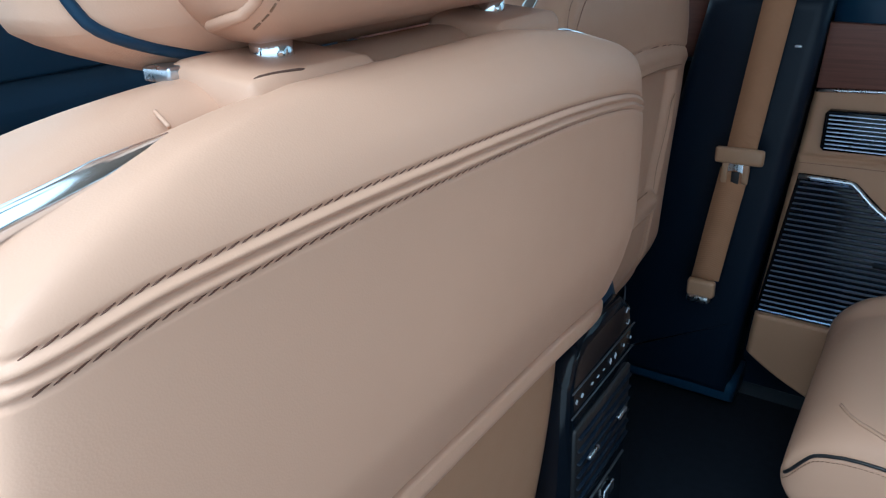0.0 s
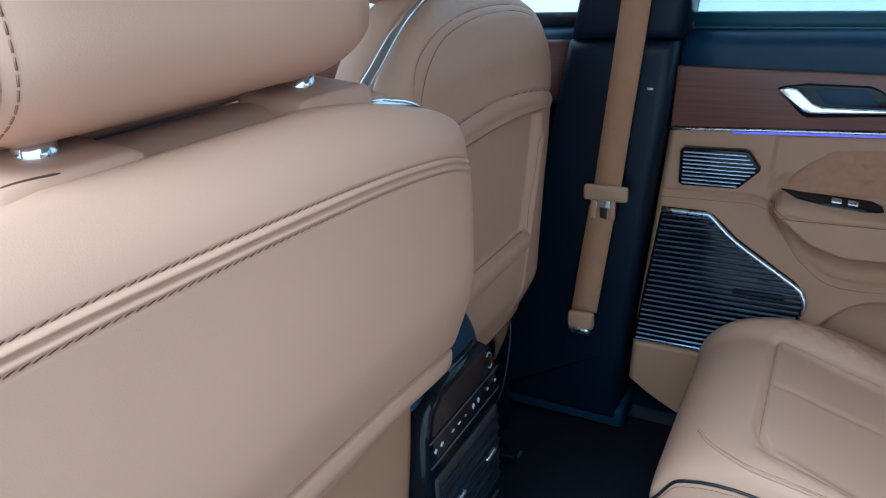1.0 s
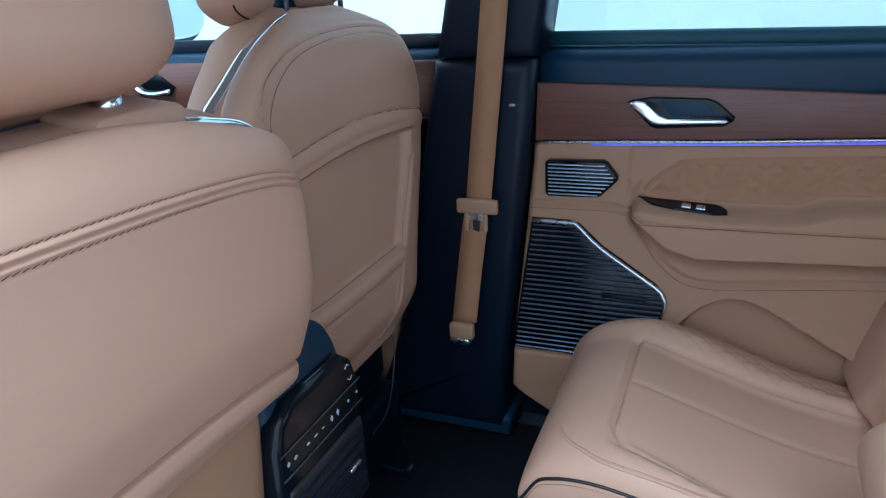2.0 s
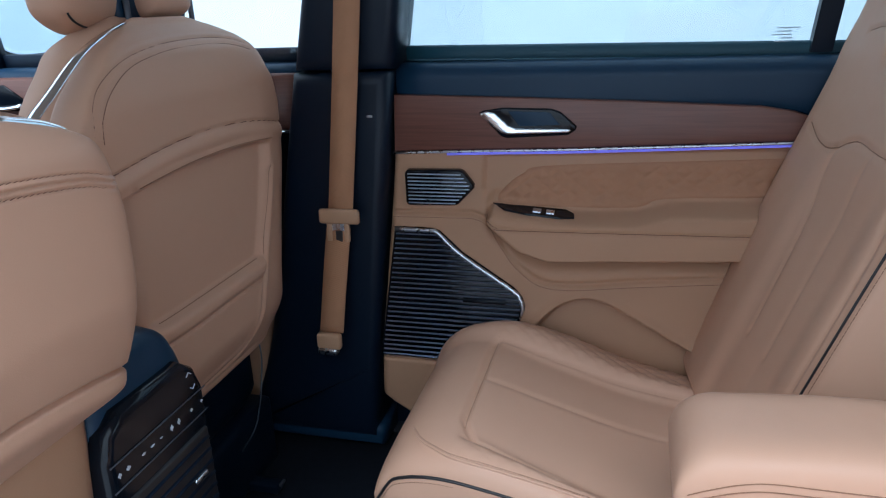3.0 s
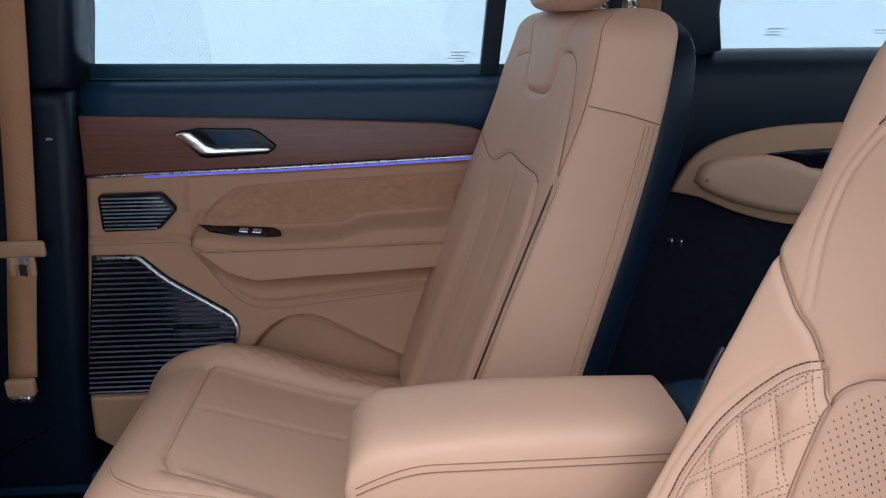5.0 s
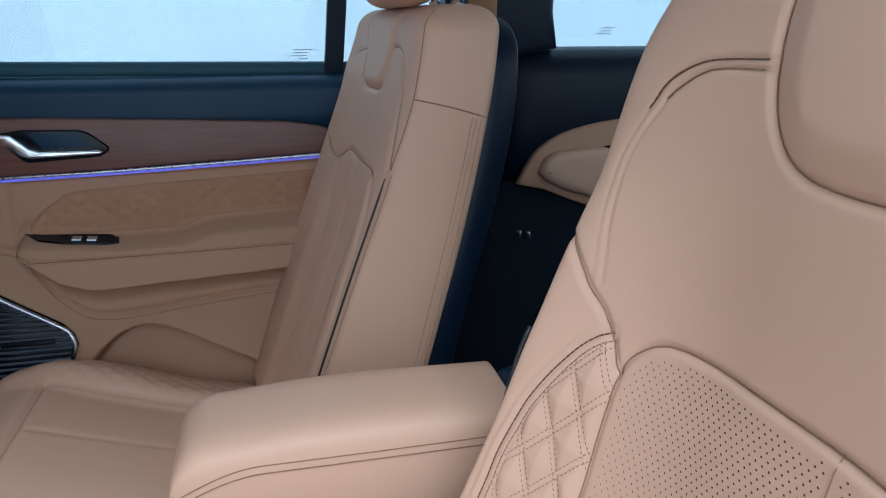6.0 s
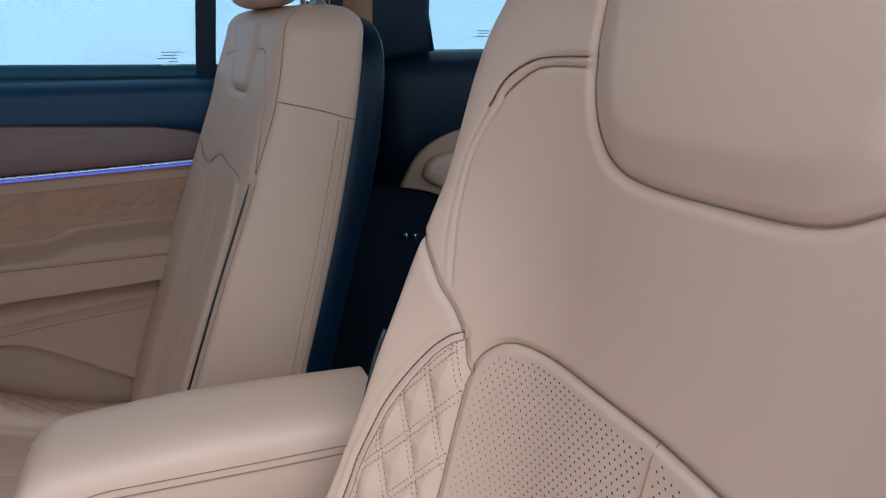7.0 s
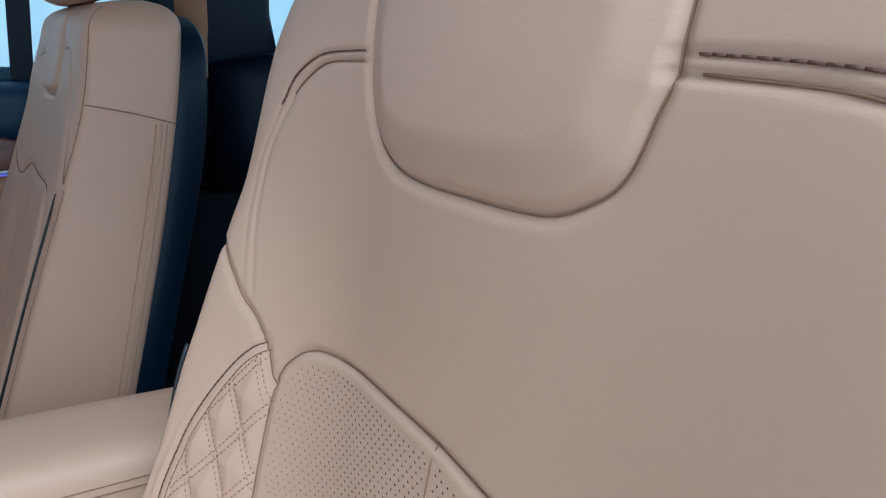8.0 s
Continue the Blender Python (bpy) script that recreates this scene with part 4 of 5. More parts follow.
for s in (-1, 1):
    arc = [(PC + s * x, PY + y, z) for x, y, z in smooth_line([(0.270, 0.070, 0.720), (0.268, 0.060, 0.776), (0.225, 0.057, 0.813), (0.165, 0.056, 0.855), (0.112, 0.056, 0.877), (0.066, 0.060, 0.888)], 6)]
    part("chrome_strip", ribbon(arc, [0.019 - 0.0155 * (k / (len(arc) - 1)) ** 2.4 for k in range(len(arc))], (0, 1, 0.1), 0.0022), CHROME, pseat, "bright chrome strip round the shoulder")
part("side_valance", Pillow(PC, PY + 0.10, PY + 0.60, [(PY, 0.215)], [(PY, 0.30)], [(PY, 0.14)], n=6, cap_hi=0.03, cap_lo=0.03, axis="y").mesh(48, 12), BLACK, pseat)
part("seat_base", bevelled((PC, 0.50, 0.075), (0.42, 0.46, 0.15), 0.01), BLACK, pseat)
part("pull_tab", bevelled((PC + 0.232, PY + 0.035, 0.60), (0.012, 0.028, 0.055), 0.005), LEATHER, pseat)
for x in (0.20, 0.44):
    part("seat_rail", bevelled((x, 0.38, 0.014), (0.026, 0.34, 0.020), 0.004), BLACK, pseat, "dark metal seat rail")
part("rail_cap", bevelled((0.44, 0.205, 0.024), (0.020, 0.006, 0.006), 0.002), GREY, pseat, "worn metal rail end")
part("cable", tube(smooth_line([(0.49, 0.25, 0.33), (0.475, 0.235, 0.27), (0.44, 0.24, 0.16), (0.42, 0.27, 0.10)], 6), 0.0015, sides=6), GREY, pseat, "thin grey cable under the seat")
PH = 0.375
for s in (-1, 1):
    part("headrest_post", tube([(PH + 0.04 + s * 0.080, PY + 0.10, 0.86), (PH + 0.04 + s * 0.080, PY + 0.10, 0.93)], 0.0045, sides=12), GREY, pseat, "dark metal headrest post")
part("headrest", Pillow(PH + 0.036, 0.893, 1.11, [(0.893, 0.048), (0.93, 0.053), (1.11, 0.050)], [(0.893, PY + 0.13)], [(0.893, PY + 0.07), (1.11, PY + 0.06)], n=5, cap_hi=0.05, cap_lo=0.02).mesh(64, 30), LEATHER, pseat, "tan leather headrest")
part("headrest_front", Pillow(PH, 0.895, 1.11, [(0.895, 0.13), (1.11, 0.13)], [(0.895, PY + 0.21)], [(0.895, PY + 0.12)], n=4, cap_hi=0.05, cap_lo=0.03).mesh(48, 20), LEATHER, pseat)
# Added navy plate that keeps the gap beside the headrest dark.
part("gap_plate", Pillow(PH + 0.03, 0.886, 1.10, [(0.886, 0.085), (1.10, 0.085)], [(0.886, PY + 0.128)], [(0.886, PY + 0.104)], n=6, cap_hi=0.03, cap_lo=0.01).mesh(40, 12), SILL, pseat, "dark plate added to fill the headrest gap")
for s in (-1, 1):
    wing = Pillow(PH + s * 0.080, 0.874, 1.10, [(0.872, 0.046), (0.91, 0.070), (1.0, 0.074), (1.10, 0.055)], [(0.872, PY + 0.19), (1.1, PY + 0.20)], [(0.872, PY + 0.115), (0.92, PY + 0.105), (1.1, PY + 0.105)], n=2.8, cap_hi=0.06, cap_lo=0.045, wcap=0.9)
    part("headrest_wing", wing.mesh(56, 36), LEATHER, pseat, "rounded tan side wing")
    rim = [wing.at(PH + s * 0.080 + 0.060 * math.sin(a), 0.916 - 0.034 * math.cos(a), -1, 0.0008) for a in [-1.2 + 0.1 * k for k in range(25)]]
    part("headrest_band", tube(rim, 0.0016, sides=6), PIPING, pseat, "dark seam round the wing")

# ---- centre console ----
console = thing("centre_console", "black centre console with gloss rear control panel", "console")
part("body", Pillow(-0.004, 0.088, 0.95, [(0.088, 0.090)], [(0.088, 0.548), (0.2, 0.56), (0.95, 0.5)], [(0.088, 0.0)], n=4.5, cap_hi=0.03, cap_lo=0.03, m=2.4, axis="y").mesh(64, 24), SILL, console)
cp = part("control_panel", prism([(-0.096, 0.10), (-0.094, 0.455), (-0.084, 0.485), (-0.06, 0.503), (0.052, 0.503), (0.076, 0.485), (0.087, 0.455), (0.090, 0.10)], 0.16, 0.083, axis="y", bevel=0.012, seg=4), GLOSS, console, "gloss black rear control panel")
for z in (0.454, 0.4225):
    part("trim_line", bevelled((-0.004, 0.0815, z), (0.176, 0.002, 0.0012), 0.0004, 1), GREY, cp)
for x, w, h in ((-0.080, 0.007, 0.009), (-0.066, 0.009, 0.008), (-0.040, 0.009, 0.005), (-0.024, 0.010, 0.004), (-0.008, 0.007, 0.003), (0.012, 0.007, 0.012), (0.026, 0.007, 0.012), (0.052, 0.006, 0.007), (0.074, 0.006, 0.006)):
    part("symbol", bevelled((x, 0.0818, 0.438), (w * 0.7, 0.0012, h * 0.3), 0.0003, 1), ICON, cp, "white control symbol", smooth=False)
    part("symbol", bevelled((x, 0.0818, 0.438), (w * 0.25, 0.0010, h * 0.7), 0.0003, 1), ICON, cp, "white control symbol", smooth=False)
for x, z in ((0.058, 0.482), (0.062, 0.466)):
    part("symbol", tube([(x - 0.005, 0.082, z), (x, 0.082, z + (0.004 if z > 0.47 else -0.004)), (x + 0.005, 0.082, z)], 0.0007, sides=5), ICON, cp)
vent = part("air_vent", bevelled((-0.004, 0.085, 0.345), (0.160, 0.012, 0.115), 0.004), PIPING, cp, "dark twin air vent")
for k in range(6):
    part("vane", bevelled((-0.004, 0.080, 0.302 + k * 0.0175), (0.150, 0.010, 0.003), 0.001, 1), BLACK, vent)
for s in (-1, 1):
    part("vent_tab", bevelled((-0.004 + s * 0.042, 0.074, 0.352), (0.026, 0.006, 0.006), 0.002), SATIN, vent, "bright vent tab")
part("lower_trim_line", bevelled((-0.004, 0.080, 0.270), (0.15, 0.003, 0.003), 0.001, 1), GREY, cp)
for x in (-0.03, 0.03):
    part("socket", bevelled((x, 0.081, 0.235), (0.030, 0.004, 0.016), 0.002), SATIN, cp, "bright edged socket")

# ---- second row seats ----
rseat = thing("rear_seat", "tan leather second row seat with quilted bolsters", "car seat", group="second row seats")
RC = 0.428
RM = 0.370
r_u = [tuple(p) for p in smooth_line([(0.515, 0.93), (0.502, 0.89), (0.472, 0.850), (0.456, 0.820), (0.449, 0.804), (0.434, 0.7955), (0.40, 0.7945), (0.366, 0.7965), (0.345, 0.806), (0.337, 0.823), (0.332, 0.850), (0.330, 0.89), (0.332, 0.93)], 4)]
r_mid = [tuple(p) for p in smooth_line([(0.246, 0.640), (0.254, 0.668), (0.264, 0.690), (0.279, 0.701), (0.315, 0.703), (0.351, 0.704), (0.402, 0.708), (0.430, 0.702), (0.455, 0.691), (0.488, 0.685), (0.53, 0.69), (0.58, 0.705)], 4)]
r_side = [[tuple(p) for p in smooth_line([(0.334, 0.850), (0.312, 0.853), (0.292, 0.850), (0.272, 0.838), (0.256, 0.800), (0.246, 0.764), (0.237, 0.738), (0.229, 0.712)], 4)],
          [tuple(p) for p in smooth_line([(0.476, 0.845), (0.505, 0.844), (0.535, 0.838)], 4)]]
r_bol = [[tuple(p) for p in smooth_line([(0.264, 0.690), (0.250, 0.652), (0.242, 0.615), (0.240, 0.54), (0.240, 0.42)], 4)],
         [tuple(p) for p in smooth_line([(0.455, 0.691), (0.457, 0.654), (0.446, 0.60), (0.438, 0.55), (0.43, 0.42)], 4)],
         [tuple(p) for p in smooth_line([(0.354, 0.700), (0.357, 0.654), (0.355, 0.55), (0.350, 0.42)], 4)]]


def rear_front(x, z):
    d = 0.040 * max(0, min(1, (x - RC + 0.20) / 0.36)) * (0.75 + 0.25 * sstep(0.88, 0.80, z))
    if z > 0.77:
        du = poly_dist(x, z, r_u)
        d += groove(du, 0.006, 0.0035)
        if inside(x, z, r_u):
            d += 0.0035 * sstep(0, 0.015, du)
    if 0.62 < z < 0.75:
        d += groove(poly_dist(x, z, r_mid), 0.0032, 0.0045)
    for ln in r_side:
        d += groove(poly_dist(x, z, ln), 0.0035, 0.003)
    if z < 0.71:
        for ln, dip in zip(r_bol, (0.0042, 0.0026, 0.0014)):
            d += groove(poly_dist(x, z, ln), dip, 0.004)
        # two soft rolls of the centre panel
        d += 0.0016 * sstep(0.70, 0.66, z) * (abs(math.sin(math.pi * (x - 0.250) / 0.104)) if 0.250 < x < 0.458 else 0)
    d -= 0.010 * sstep(0.12, 0.07, abs(x - RM)) * sstep(0.70, 0.60, z)
    return d


rback = Pillow(RC, 0.26, 0.905, [(0.26, 0.215), (0.60, 0.215), (0.70, 0.212), (0.80, 0.208), (0.87, 0.200), (0.905, 0.18)], [(0.26, -0.56), (0.45, -0.628), (0.60, -0.682), (0.70, -0.720), (0.80, -0.755), (0.905, -0.775)],
               [(0.26, -0.735), (0.46, -0.792), (0.775, -0.866), (0.905, -0.884)], n=8, cap_hi=0.035, cap_lo=0.03, m=2.6, dhi=rear_front, wcap=0.2)
part("backrest", rback.mesh(260, 170), LEATHER, rseat, "tan leather backrest")
bshell = Pillow(RC, 0.20, 0.890, [(0.2, 0.205), (0.70, 0.205), (0.80, 0.20), (0.89, 0.17)], [(0.2, -0.70), (0.46, -0.765), (0.775, -0.84), (0.89, -0.85)], [(0.2, -0.77), (0.46, -0.825), (0.775, -0.900), (0.89, -0.912)], n=6, cap_hi=0.05, cap_lo=0.03, wcap=0.3)
part("back_shell", bshell.mesh(72, 30), BLACK, rseat, "black back cover")


def side_line(seat_pillow, pts, lift=0.0006):
    """Points of (share of depth, z) on a backrest's inboard side."""
    out = []
    for f, z in pts:
        w, mid, h = seat_pillow.slice(z)
        y = mid + h * (1 - 2 * f)
        e = max(0.0, 1 - (abs(1 - 2 * f)) ** seat_pillow.n) ** (1 / seat_pillow.n)
        out.append(Vector((seat_pillow.c - w * e - lift, y, z)))
    return out


def front_edge(pillow, back, z):
    """A point on the rounded inboard corner, back metres behind the front face."""
    w, mid, h = pillow.slice(z)
    y = mid + h - back
    return Vector((pillow.c - w * max(0.0, 1 - ((y - mid) / h) ** pillow.n) ** (1 / pillow.n) - 0.0004, y, z))


part("side_seam", tube(side_line(rback, [(0.10 + 0.84 * k / 14, 0.795 - 0.025 * k / 14 + 0.002 * math.sin(k / 14 * math.pi)) for k in range(15)]), 0.0007, sides=5), BROWN_THREAD, rseat)
part("zip_seam", tube(side_line(rback, [(0.745 + 0.006 * k, 0.772 - 0.03 * k) for k in range(15)]), 0.0005, sides=5), PALE_THREAD, rseat)
part("zip_flap", tube(side_line(rback, [(0.795 + 0.005 * k, 0.770 - 0.03 * k) for k in range(15)], 0.0), 0.0014, sides=8), LEATHER, rseat)
part("zip_seam", tube(side_line(rback, [(0.845 + 0.0045 * k, 0.770 - 0.03 * k) for k in range(15)]), 0.0005, sides=5), PALE_THREAD, rseat)
part("edge_seam", tube([front_edge(rback, 0.010, 0.897 - 0.006 * k) for k in range(32)], 0.0007, sides=5), BROWN_THREAD, rseat)
pip = [Vector((RC - lerp(rback.wide, z) - 0.002, lerp(rback.fhi, z) - 0.004, z)) for z in [0.703 - 0.012 * k for k in range(32)]]
part("bolster_piping", tube(pip, [0.0006, 0.0012] + [0.0016] * 30, sides=6), PIPING, rseat, "black bolster piping")
pip = [p + Vector((0.0010, -0.0075, 0)) for p in pip]
part("stitching", stitches(pip, 0.006, 0.0045, 0.0005), BROWN_THREAD, rseat)
# Brown tubes deepen the shade in these grooves by colour.
for ln in (r_u, r_mid, *r_side):
    part("seam", tube([rback.at(x, z, 1, 0.0010) for x, z in ln if z < 0.89], 0.0006, sides=5), BROWN_THREAD, rseat, "brown line shading the seam fold")
hz = 0.902
post_pair(rseat, RC, -0.850, 0.895, 0.93, 0.07)
part("headrest", Pillow(0.405, hz, hz + 0.17, [(hz, 0.10), (hz + 0.03, 0.125), (hz + 0.17, 0.12)], [(hz, -0.735), (hz + 0.17, -0.77)], [(hz, -0.815), (hz + 0.17, -0.865)], n=4, cap_hi=0.06, cap_lo=0.022).mesh(64, 30), LEATHER, rseat, "tan leather headrest")

CC = 0.368


SEAT_IN = [(-0.60, 0.196), (-0.42, 0.187), (-0.335, 0.177), (-0.245, 0.163), (-0.213, 0.157)]
SEAT_OUT = [(-0.60, 0.116), (-0.434, 0.117), (-0.32, 0.120), (-0.217, 0.131)]
SINK = [(-0.60, 0.034), (-0.50, 0.029), (-0.40, 0.021), (-0.30, 0.013), (-0.25, 0.005), (-0.21, 0.0)]
OUT_RISE = [(-0.60, -0.030), (-0.50, -0.020), (-0.42, -0.008), (-0.30, 0.011), (-0.22, 0.018)]


def cush_top(x, y):
    """Relief of the cushion: a sunk middle panel between raised, quilted bolsters."""
    inboard = x < CC
    u = abs(x - CC)
    e = u - lerp(SEAT_IN if inboard else SEAT_OUT, y)
    d = 0.010 * sstep(-0.02, 0.035, e) * sstep(-0.14, -0.26, y)
    if not inboard:
        d += lerp(OUT_RISE, y) * sstep(-0.015, 0.04, e)
    d -= lerp(SINK, y) * sstep(0.022, -0.018, e)
    d += groove(abs(y + 0.213 + 0.5 * max(0, u - 0.12)) + 30 * max(0, e), 0.0075, 0.0045)
    if y < -0.213:
        d += groove(abs(e), 0.0050 * sstep(-0.213, -0.228, y), 0.0030)
        d += groove(abs(x - CC + 0.002), 0.0022, 0.005)
    if e > 0.005 and y < -0.20:
        a, b = (x * 1.4 + y) / 0.034, (x * 1.4 - y) / 0.034
        far = 0.205 if inboard else 0.215
        d += (0.0018 if inboard else 0.0030) * sstep(0.005, 0.013, e) * sstep(far, far - 0.012, u) * sstep(-0.20, -0.24, y) * min(1, 2.6 * min(abs(a - round(a)), abs(b - round(b)))) ** 0.7
    return d


cush = Pillow(CC, -0.66, -0.094, [(-0.66, 0.232), (-0.35, 0.226), (-0.20, 0.214), (-0.094, 0.203)], [(-0.66, 0.275), (-0.45, 0.295), (-0.27, 0.333), (-0.20, 0.341), (-0.094, 0.318)], [(-0.66, 0.15), (-0.10, 0.155)], n=4.6, cap_hi=0.075, cap_lo=0.03, m=2.3, axis="y", dhi=cush_top, wcap=0.15)
part("cushion", cush.mesh(240, 150), LEATHER, rseat, "tan leather cushion with quilted bolsters")
part("stitching", stitches([Vector((CC + u, -0.217, cush.q(CC + u, -0.217, 1, 0.0012))) for u in [-0.135 + 0.005 * k for k in range(55)]], 0.006, 0.0045, 0.0004), BROWN_THREAD, rseat)
def cush_side(r, f):
    """A point on the cushion's inboard side at the share f of its half height."""
    w, mid, h = cush.slice(r)
    e = max(0.0, 1 - abs(f) ** cush.n) ** (1 / cush.n)
    return Vector((CC - w * e - 0.0028, r, mid + f * h))


edge = [cush_side(-0.100 - 0.003 * k, 0.10 + 0.48 * math.sin(min(1, k / 11) * math.pi / 2)) for k in range(12)] + [cush_side(-0.140 - 0.02 * k, 0.585 + 0.003 * k) for k in range(18)]
part("side_piping", tube(edge, 0.0022, sides=6), PIPING, rseat, "black piping along the cushion edge")
part("stitching", stitches([p + Vector((-0.0002, 0, -0.009)) for p in edge], 0.006, 0.0045, 0.0005), BROWN_THREAD, rseat)
seam = smooth_line([(0.229, -0.144), (0.206, -0.158), (0.188, -0.179), (0.170, -0.216), (0.163, -0.277), (0.160, -0.346), (0.157, -0.50)], 5)
part("welt", tube([cush.at(x, y, 1, 0.0006) for x, y in seam], 0.0022, sides=8), LEATHER, rseat, "pale leather welt beside the quilting")
part("stitching", stitches([cush.at(x + 0.0033, y, 1, 0.0006) for x, y in seam], 0.006, 0.0045, 0.0004), BROWN_THREAD, rseat)
part("seat_base", bevelled((CC, -0.40, 0.065), (0.42, 0.48, 0.13), 0.01), BLACK, rseat)

# armrest between the seats
arm = thing("armrest", "tan leather folding armrest between the second row seats", "armrest")


armp = Pillow(0.048, -0.828, -0.478, [(-0.828, 0.070), (-0.478, 0.070)], [(-0.828, 0.509), (-0.66, 0.513), (-0.478, 0.501)], [(-0.842, 0.385), (-0.478, 0.40)], n=4.2, cap_hi=0.045, cap_lo=0.006, m=2.3, axis="y", wcap=0.2)
part("pad", armp.mesh(96, 60), LEATHER, arm)
for dz in (0.0, 0.008):
    ln = []
    for k in range(71):
        y = -0.826 + 0.0048 * k
        w, mid, h = armp.slice(y)
        z = 0.474 + dz - 0.030 * max(0, (y + 0.57) / 0.09) ** 2
        e = max(0.0, 1 - min(1, abs(z - mid) / h) ** armp.n) ** (1 / armp.n)
        ln.append(Vector((0.048 - w * e - 0.0004, y, z)))
    part("seam", tube(ln, 0.0006, sides=5), BROWN_THREAD, arm)
part("hinge", Pillow(0.052, -0.90, -0.825, [(-0.9, 0.066)], [(-0.9, 0.512), (-0.83, 0.500)], [(-0.9, 0.38)], n=3, cap_hi=0.02, cap_lo=0.03, axis="y").mesh(40, 12), SILL, arm, "dark hinge cover")
part("bracket", bevelled((0.02, -0.87, 0.20), (0.05, 0.05, 0.40), 0.008), BLACK, arm)

# left seat
lseat = thing("rear_seat", "tan leather second row seat with perforated centre", "car seat", group="second row seats")
LC = -0.362
def both(pts):
    """Mirrors a line of (u, z) that ends on the seat's middle."""
    return pts + [(-u, z) for u, z in pts[::-1]]


def curve(pts, steps=4):
    return [tuple(p) for p in smooth_line([(LC + u, z) for u, z in pts], steps)]


l_u = curve([(0.120, 0.96), (0.120, 0.885), (0.113, 0.840), (0.098, 0.813), (0.076, 0.800), (0.045, 0.796), (0.0, 0.797), (-0.060, 0.801), (-0.089, 0.812), (-0.104, 0.824), (-0.113, 0.845), (-0.119, 0.870), (-0.121, 0.96)])
low = [(0.183, 0.622), (0.183, 0.612), (0.182, 0.586), (0.180, 0.561), (0.177, 0.534), (0.170, 0.45)]
brow = [(0.183, 0.626), (0.181, 0.635), (0.177, 0.644), (0.167, 0.654), (0.157, 0.659), (0.146, 0.6615), (0.121, 0.663), (0.058, 0.665), (0.012, 0.667)]
l_top = curve(both(brow))
l_mid = curve(low[::-1] + brow[1:] + [(-u, z) for u, z in brow[:0:-1] + low])
l_bol = [curve([(s * u, z) for u, z in low[::-1] + [(0.187, 0.633), (0.192, 0.645), (0.199, 0.656), (0.208, 0.670), (0.223, 0.684), (0.234, 0.698), (0.252, 0.718)]]) for s in (-1, 1)]
arc = [(0.198, 0.654), (0.205, 0.649), (0.213, 0.639), (0.220, 0.625), (0.227, 0.607), (0.233, 0.586), (0.236, 0.564), (0.238, 0.536), (0.237, 0.510), (0.236, 0.45)]
l_q = [curve([(s * u, z) for u, z in arc]) for s in (-1, 1)]
zone = low[::-1] + [(0.187, 0.633), (0.192, 0.645)] + arc
yoke = [(0.114, 0.862), (0.164, 0.860), (0.186, 0.856), (0.204, 0.847), (0.213, 0.838), (0.218, 0.827), (0.225, 0.814), (0.235, 0.787), (0.236, 0.757), (0.231, 0.728), (0.226, 0.707), (0.222, 0.688)]
l_sh = [curve([(s * u + out * sstep(0.12, 0.18, u), z + up) for u, z in yoke]) for s, up, out in ((-1, 0.0045, -0.016), (1, 0, 0))]
l_in = [curve([(s * (u - 0.0075 * sstep(0.16, 0.205, u)) + out * sstep(0.12, 0.18, u), z - 0.006 * sstep(0.80, 0.85, z) + up) for u, z in yoke]) for s, up, out in ((-1, 0.0045, -0.016), (1, 0, 0))]
QO, QA, QB = (0.2095, 0.566), (0.0132, -0.0216), (-0.0144, -0.0320)
QD = QA[0] * QB[1] - QA[1] * QB[0]


def quilt(u, z):
    """Steps along the two families of quilting lines."""
    x, y = u - QO[0], z - QO[1]
    return (x * QB[1] - y * QB[0]) / QD, (y * QA[0] - x * QA[1]) / QD


WING = [(0.40, 0.102), (0.54, 0.088), (0.62, 0.080), (0.655, 0.073), (0.69, 0.064), (0.73, 0.052), (0.77, 0.040), (0.85, 0.027), (0.90, 0.018), (0.985, 0.0)]


def left_front(x, z):
    u = abs(x - LC)
    d = lerp(WING, z) * (1.0 if x > LC else 0.7) * min(1.08, max(0, (u - 0.09) / 0.152)) ** 2.2
    if z > 0.78:
        du = poly_dist(x, z, l_u)
        d += groove(du, 0.0042, 0.0034)
        if inside(x, z, l_u):
            d += 0.006 * sstep(0, 0.032, du)
    if z < 0.70:
        dm = poly_dist(x, z, l_top)
        d += groove(dm, 0.0036, 0.0030)
    for k, s in enumerate((-1, 1)):
        if (x - LC) * s > 0.08:
            d += groove(poly_dist(x, z, l_bol[k]), 0.0034, 0.0030)
            fade = 0.35 + 0.65 * sstep(0.80, 0.845, z)
            d += groove(poly_dist(x, z, l_sh[k]), 0.0022 * fade, 0.0016) + groove(poly_dist(x, z, l_in[k]), 0.0034 * fade, 0.0016)
            if z < 0.67:
                dq = poly_dist(x, z, l_q[k])
                d += groove(dq, 0.0022, 0.0018) + groove(dq - 0.007, 0.0012, 0.0016)
    if u > 0.165 and z < 0.66 and inside(u, z, zone):
        a, b = quilt(u, z)
        k = min(abs(a - round(a)), abs(b - round(b)))
        d += 0.0050 * min(1, 2.2 * k) ** 0.75 * sstep(0.003, 0.012, poly_dist(u, z, arc)) * sstep(0.001, 0.010, poly_dist(LC + u, z, l_bol[1]))
    return d


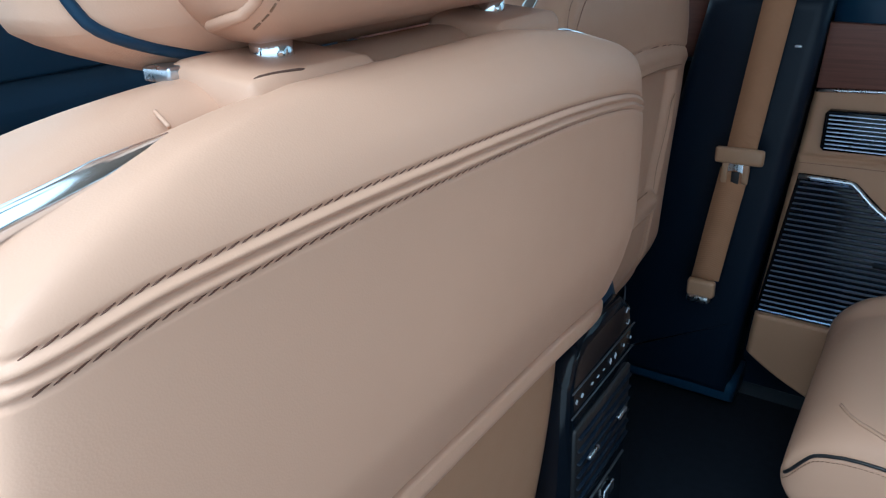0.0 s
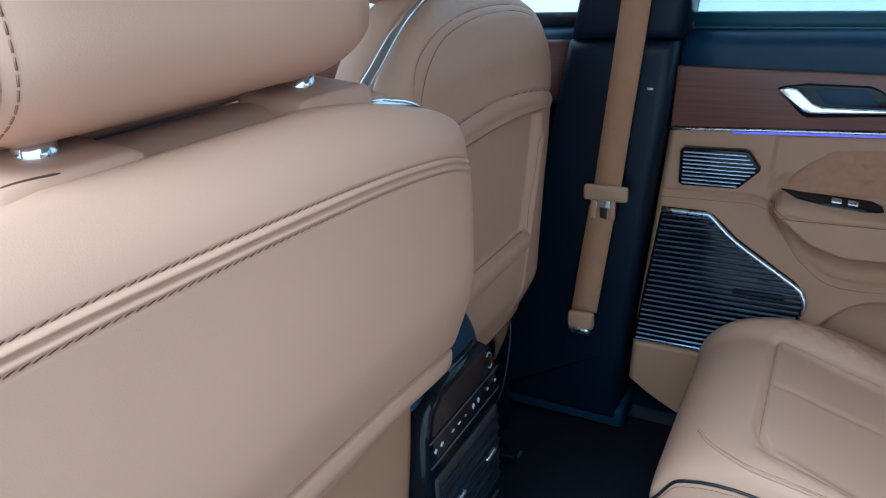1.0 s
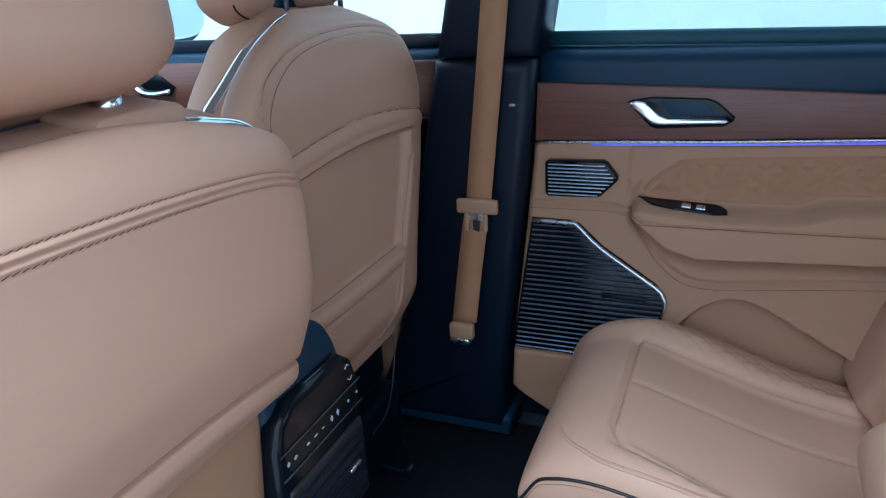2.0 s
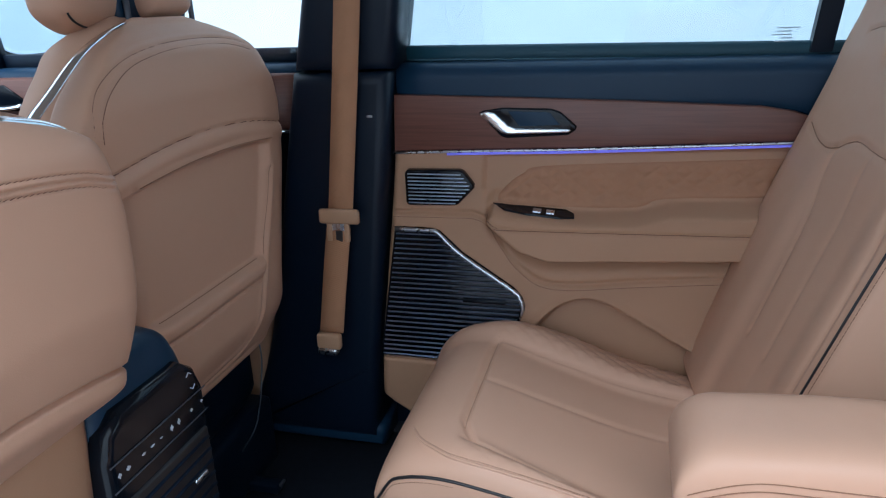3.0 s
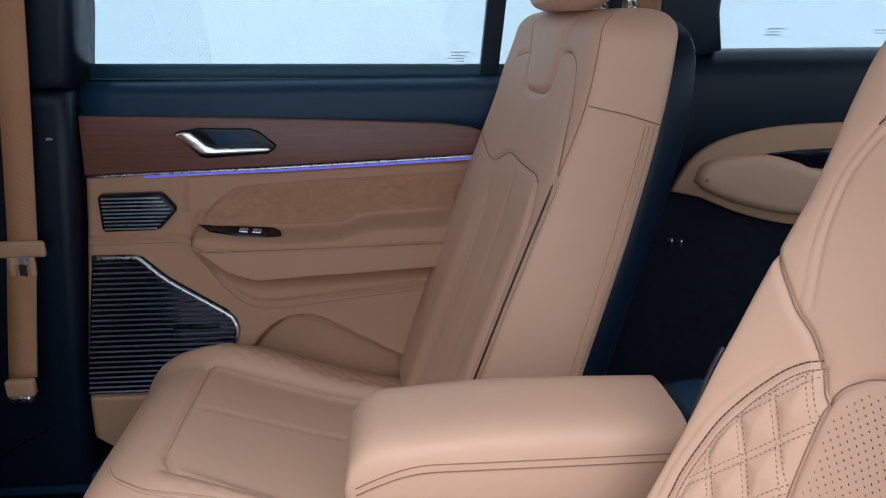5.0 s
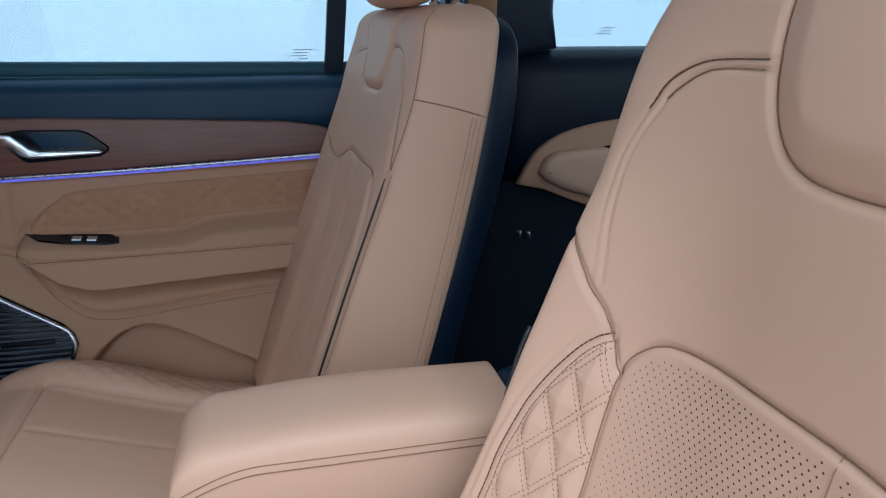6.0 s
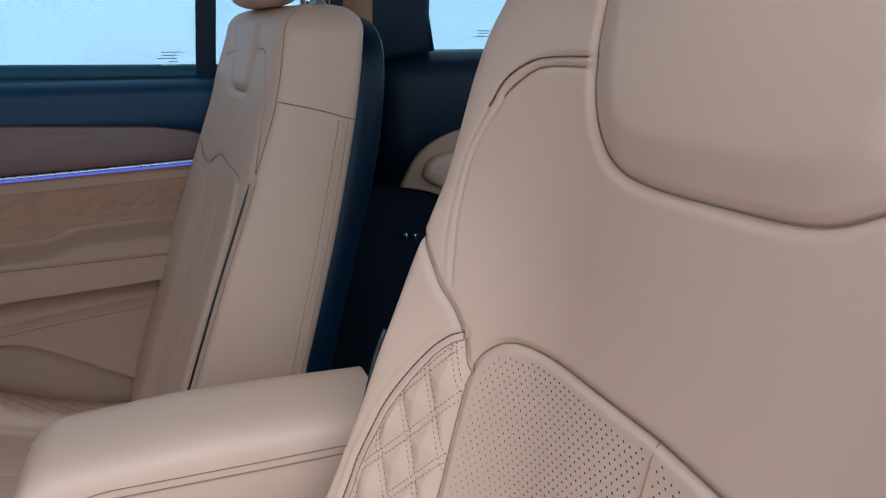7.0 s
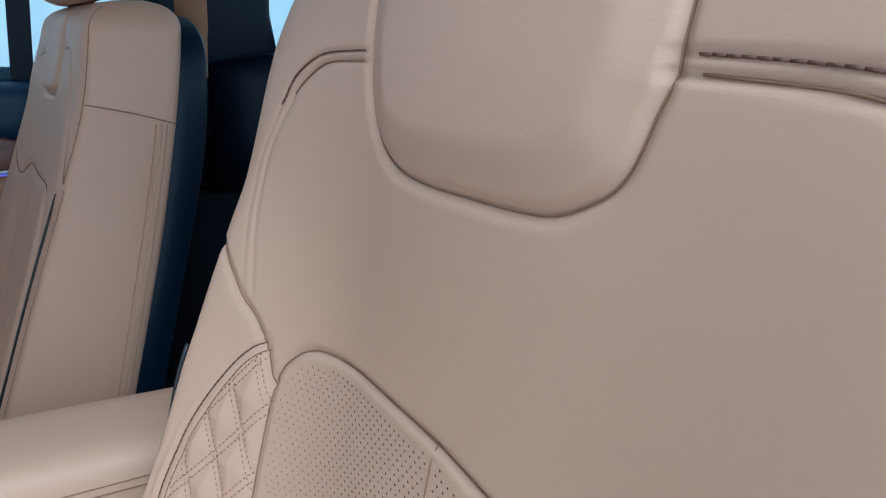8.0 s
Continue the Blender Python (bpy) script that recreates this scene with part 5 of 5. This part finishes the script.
lback = Pillow(LC, 0.30, 0.985, [(0.30, 0.252), (0.60, 0.254), (0.80, 0.258), (0.86, 0.257), (0.90, 0.250), (0.93, 0.234), (0.96, 0.205), (0.985, 0.16)], [(0.30, -0.76), (0.50, -0.83), (0.60, -0.862), (0.668, -0.877), (0.80, -0.890), (0.862, -0.897), (0.985, -0.925)],
               [(0.30, -0.90), (0.60, -0.97), (0.985, -1.02)], n=7.5, cap_hi=0.06, cap_lo=0.03, m=2.3, dhi=left_front, wcap=0.3)
part("backrest", lback.mesh(520, 300), LEATHER, lseat, "tan leather backrest with quilted bolsters")
for ln in l_sh:
    pts = [lback.at(x, z, 1, 0.0014) for x, z in ln if z > 0.822 and abs(x - LC) > 0.117]
    part("stitching", stitches(pts, 0.0055, 0.0048, 0.00070), THREAD, lseat)
for ln in l_in:
    part("seam", tube([lback.at(x, z, 1, 0.0017) for x, z in ln if z > 0.83 and abs(x - LC) > 0.123], 0.0006, sides=5), BROWN_THREAD, lseat, "brown line shading the seam fold")
for ln in l_q:
    part("stitching", stitches([lback.at(x, z, 1, 0.0009) for x, z in ln], 0.0050, 0.0042, 0.0006), THREAD, lseat)
    pts = [lback.at(LC + (x - LC) * 0.978, z - 0.0045, 1, 0.0004) for x, z in ln]
    part("stitching", stitches(pts, 0.0050, 0.0040, 0.00045), BROWN_THREAD, lseat)
# Groove shade drawn as thin brown tubes.
for ln in (l_u, l_top, l_bol[0], l_bol[1]):
    part("seam", tube([lback.at(x, z, 1, 0.0011) for x, z in ln if z > 0.40], 0.00055, sides=5), BROWN_THREAD, lseat, "brown line shading the seam fold")
part("seam", tube([lback.at(LC, 0.668 - 0.01 * k, 1, 0.0004) for k in range(22)], 0.0006, sides=5), BROWN_THREAD, lseat, "brown line shading the seam fold")
for s in (-1, 1):
    for (ox, oz), (dx, dz) in ((QB, QA), (QA, QB)):
        for k in range(-8, 12):
            for off in (-0.08, 0.08):
                run = []
                for i in range(-260, 261):
                    u = QO[0] + (k + off) * ox + i * 0.02 * dx
                    z = QO[1] + (k + off) * oz + i * 0.02 * dz
                    if 0.45 < z < 0.66 and inside(u, z, zone) and poly_dist(u, z, arc) > 0.006:
                        run.append(lback.at(LC + s * u, z, 1, 0.0003))
                if len(run) > 5:
                    part("quilt_stitching", stitches(run, 0.0042, 0.0019, 0.00036), BROWN_THREAD, lseat)


# Flat discs coloured like shaded holes; the leather itself is not pierced.
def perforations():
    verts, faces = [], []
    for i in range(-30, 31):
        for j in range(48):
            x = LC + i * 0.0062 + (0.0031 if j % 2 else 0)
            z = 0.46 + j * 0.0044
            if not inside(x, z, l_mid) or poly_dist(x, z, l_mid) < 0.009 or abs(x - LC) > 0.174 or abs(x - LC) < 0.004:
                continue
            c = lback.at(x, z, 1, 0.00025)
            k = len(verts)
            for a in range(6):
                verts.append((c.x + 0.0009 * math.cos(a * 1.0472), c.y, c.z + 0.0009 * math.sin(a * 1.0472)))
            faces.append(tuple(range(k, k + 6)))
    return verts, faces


tagged(part("perforation", perforations(), HOLE, lseat, "small dark discs shading the perforation holes", smooth=False), kind="stuff")
part("back_shell", Pillow(LC, 0.26, 0.97, [(0.26, 0.22), (0.86, 0.22), (0.97, 0.14)], [(0.26, -0.90), (0.97, -0.985)], [(0.26, -0.96), (0.97, -1.045)], n=5, cap_hi=0.06, cap_lo=0.03, wcap=0.3).mesh(64, 30), BLACK, lseat, "black back cover")
edge = [lback.at(LC + 0.2525, z, 1) + Vector((0.0012, 0.002, 0)) for z in [0.42 + 0.01 * k for k in range(23)]]
part("side_piping", tube(edge, 0.0020, sides=6), PIPING, lseat, "black piping along the bolster edge")
part("cushion", Pillow(LC, -0.82, -0.38, [(-0.88, 0.24)], [(-0.88, 0.30), (-0.38, 0.34)], [(-0.88, 0.12)], n=6, cap_hi=0.07, cap_lo=0.03, axis="y").mesh(64, 30), LEATHER, lseat)
part("seat_base", bevelled((LC, -0.62, 0.065), (0.40, 0.44, 0.13), 0.01), BLACK, lseat)

# seat belt behind the right seat
belt2 = thing("seat_belt", "tan seat belt running down behind the second row seat", "seat belt")
part("webbing", strap([(0.612, -0.966, 1.25), (0.600, -0.955, 0.91), (0.592, -0.950, 0.86), (0.585, -0.945, 0.80)], 0.050), WEB, belt2)

# printed marks on the glass
for y0, z0, n in ((-0.655, 0.838, 5), (-1.22, 0.872, 3), (-1.42, 0.868, 2)):
    for k in range(n):
        w = (0.034, 0.022, 0.030, 0.016, 0.026)[k % 5]
        z = z0 - k * 0.0052
        bm = bevelled((0.6865 - 0.20 * (z - 0.80) - 0.001, y0 + 0.004 * (k % 3), z), (0.0008, w, 0.0016), 0.0002, 1)
        tagged(part("glass_mark", bm, PRINT, smooth=False), "faint grey printed mark on the window glass", "marking", group="window marks")
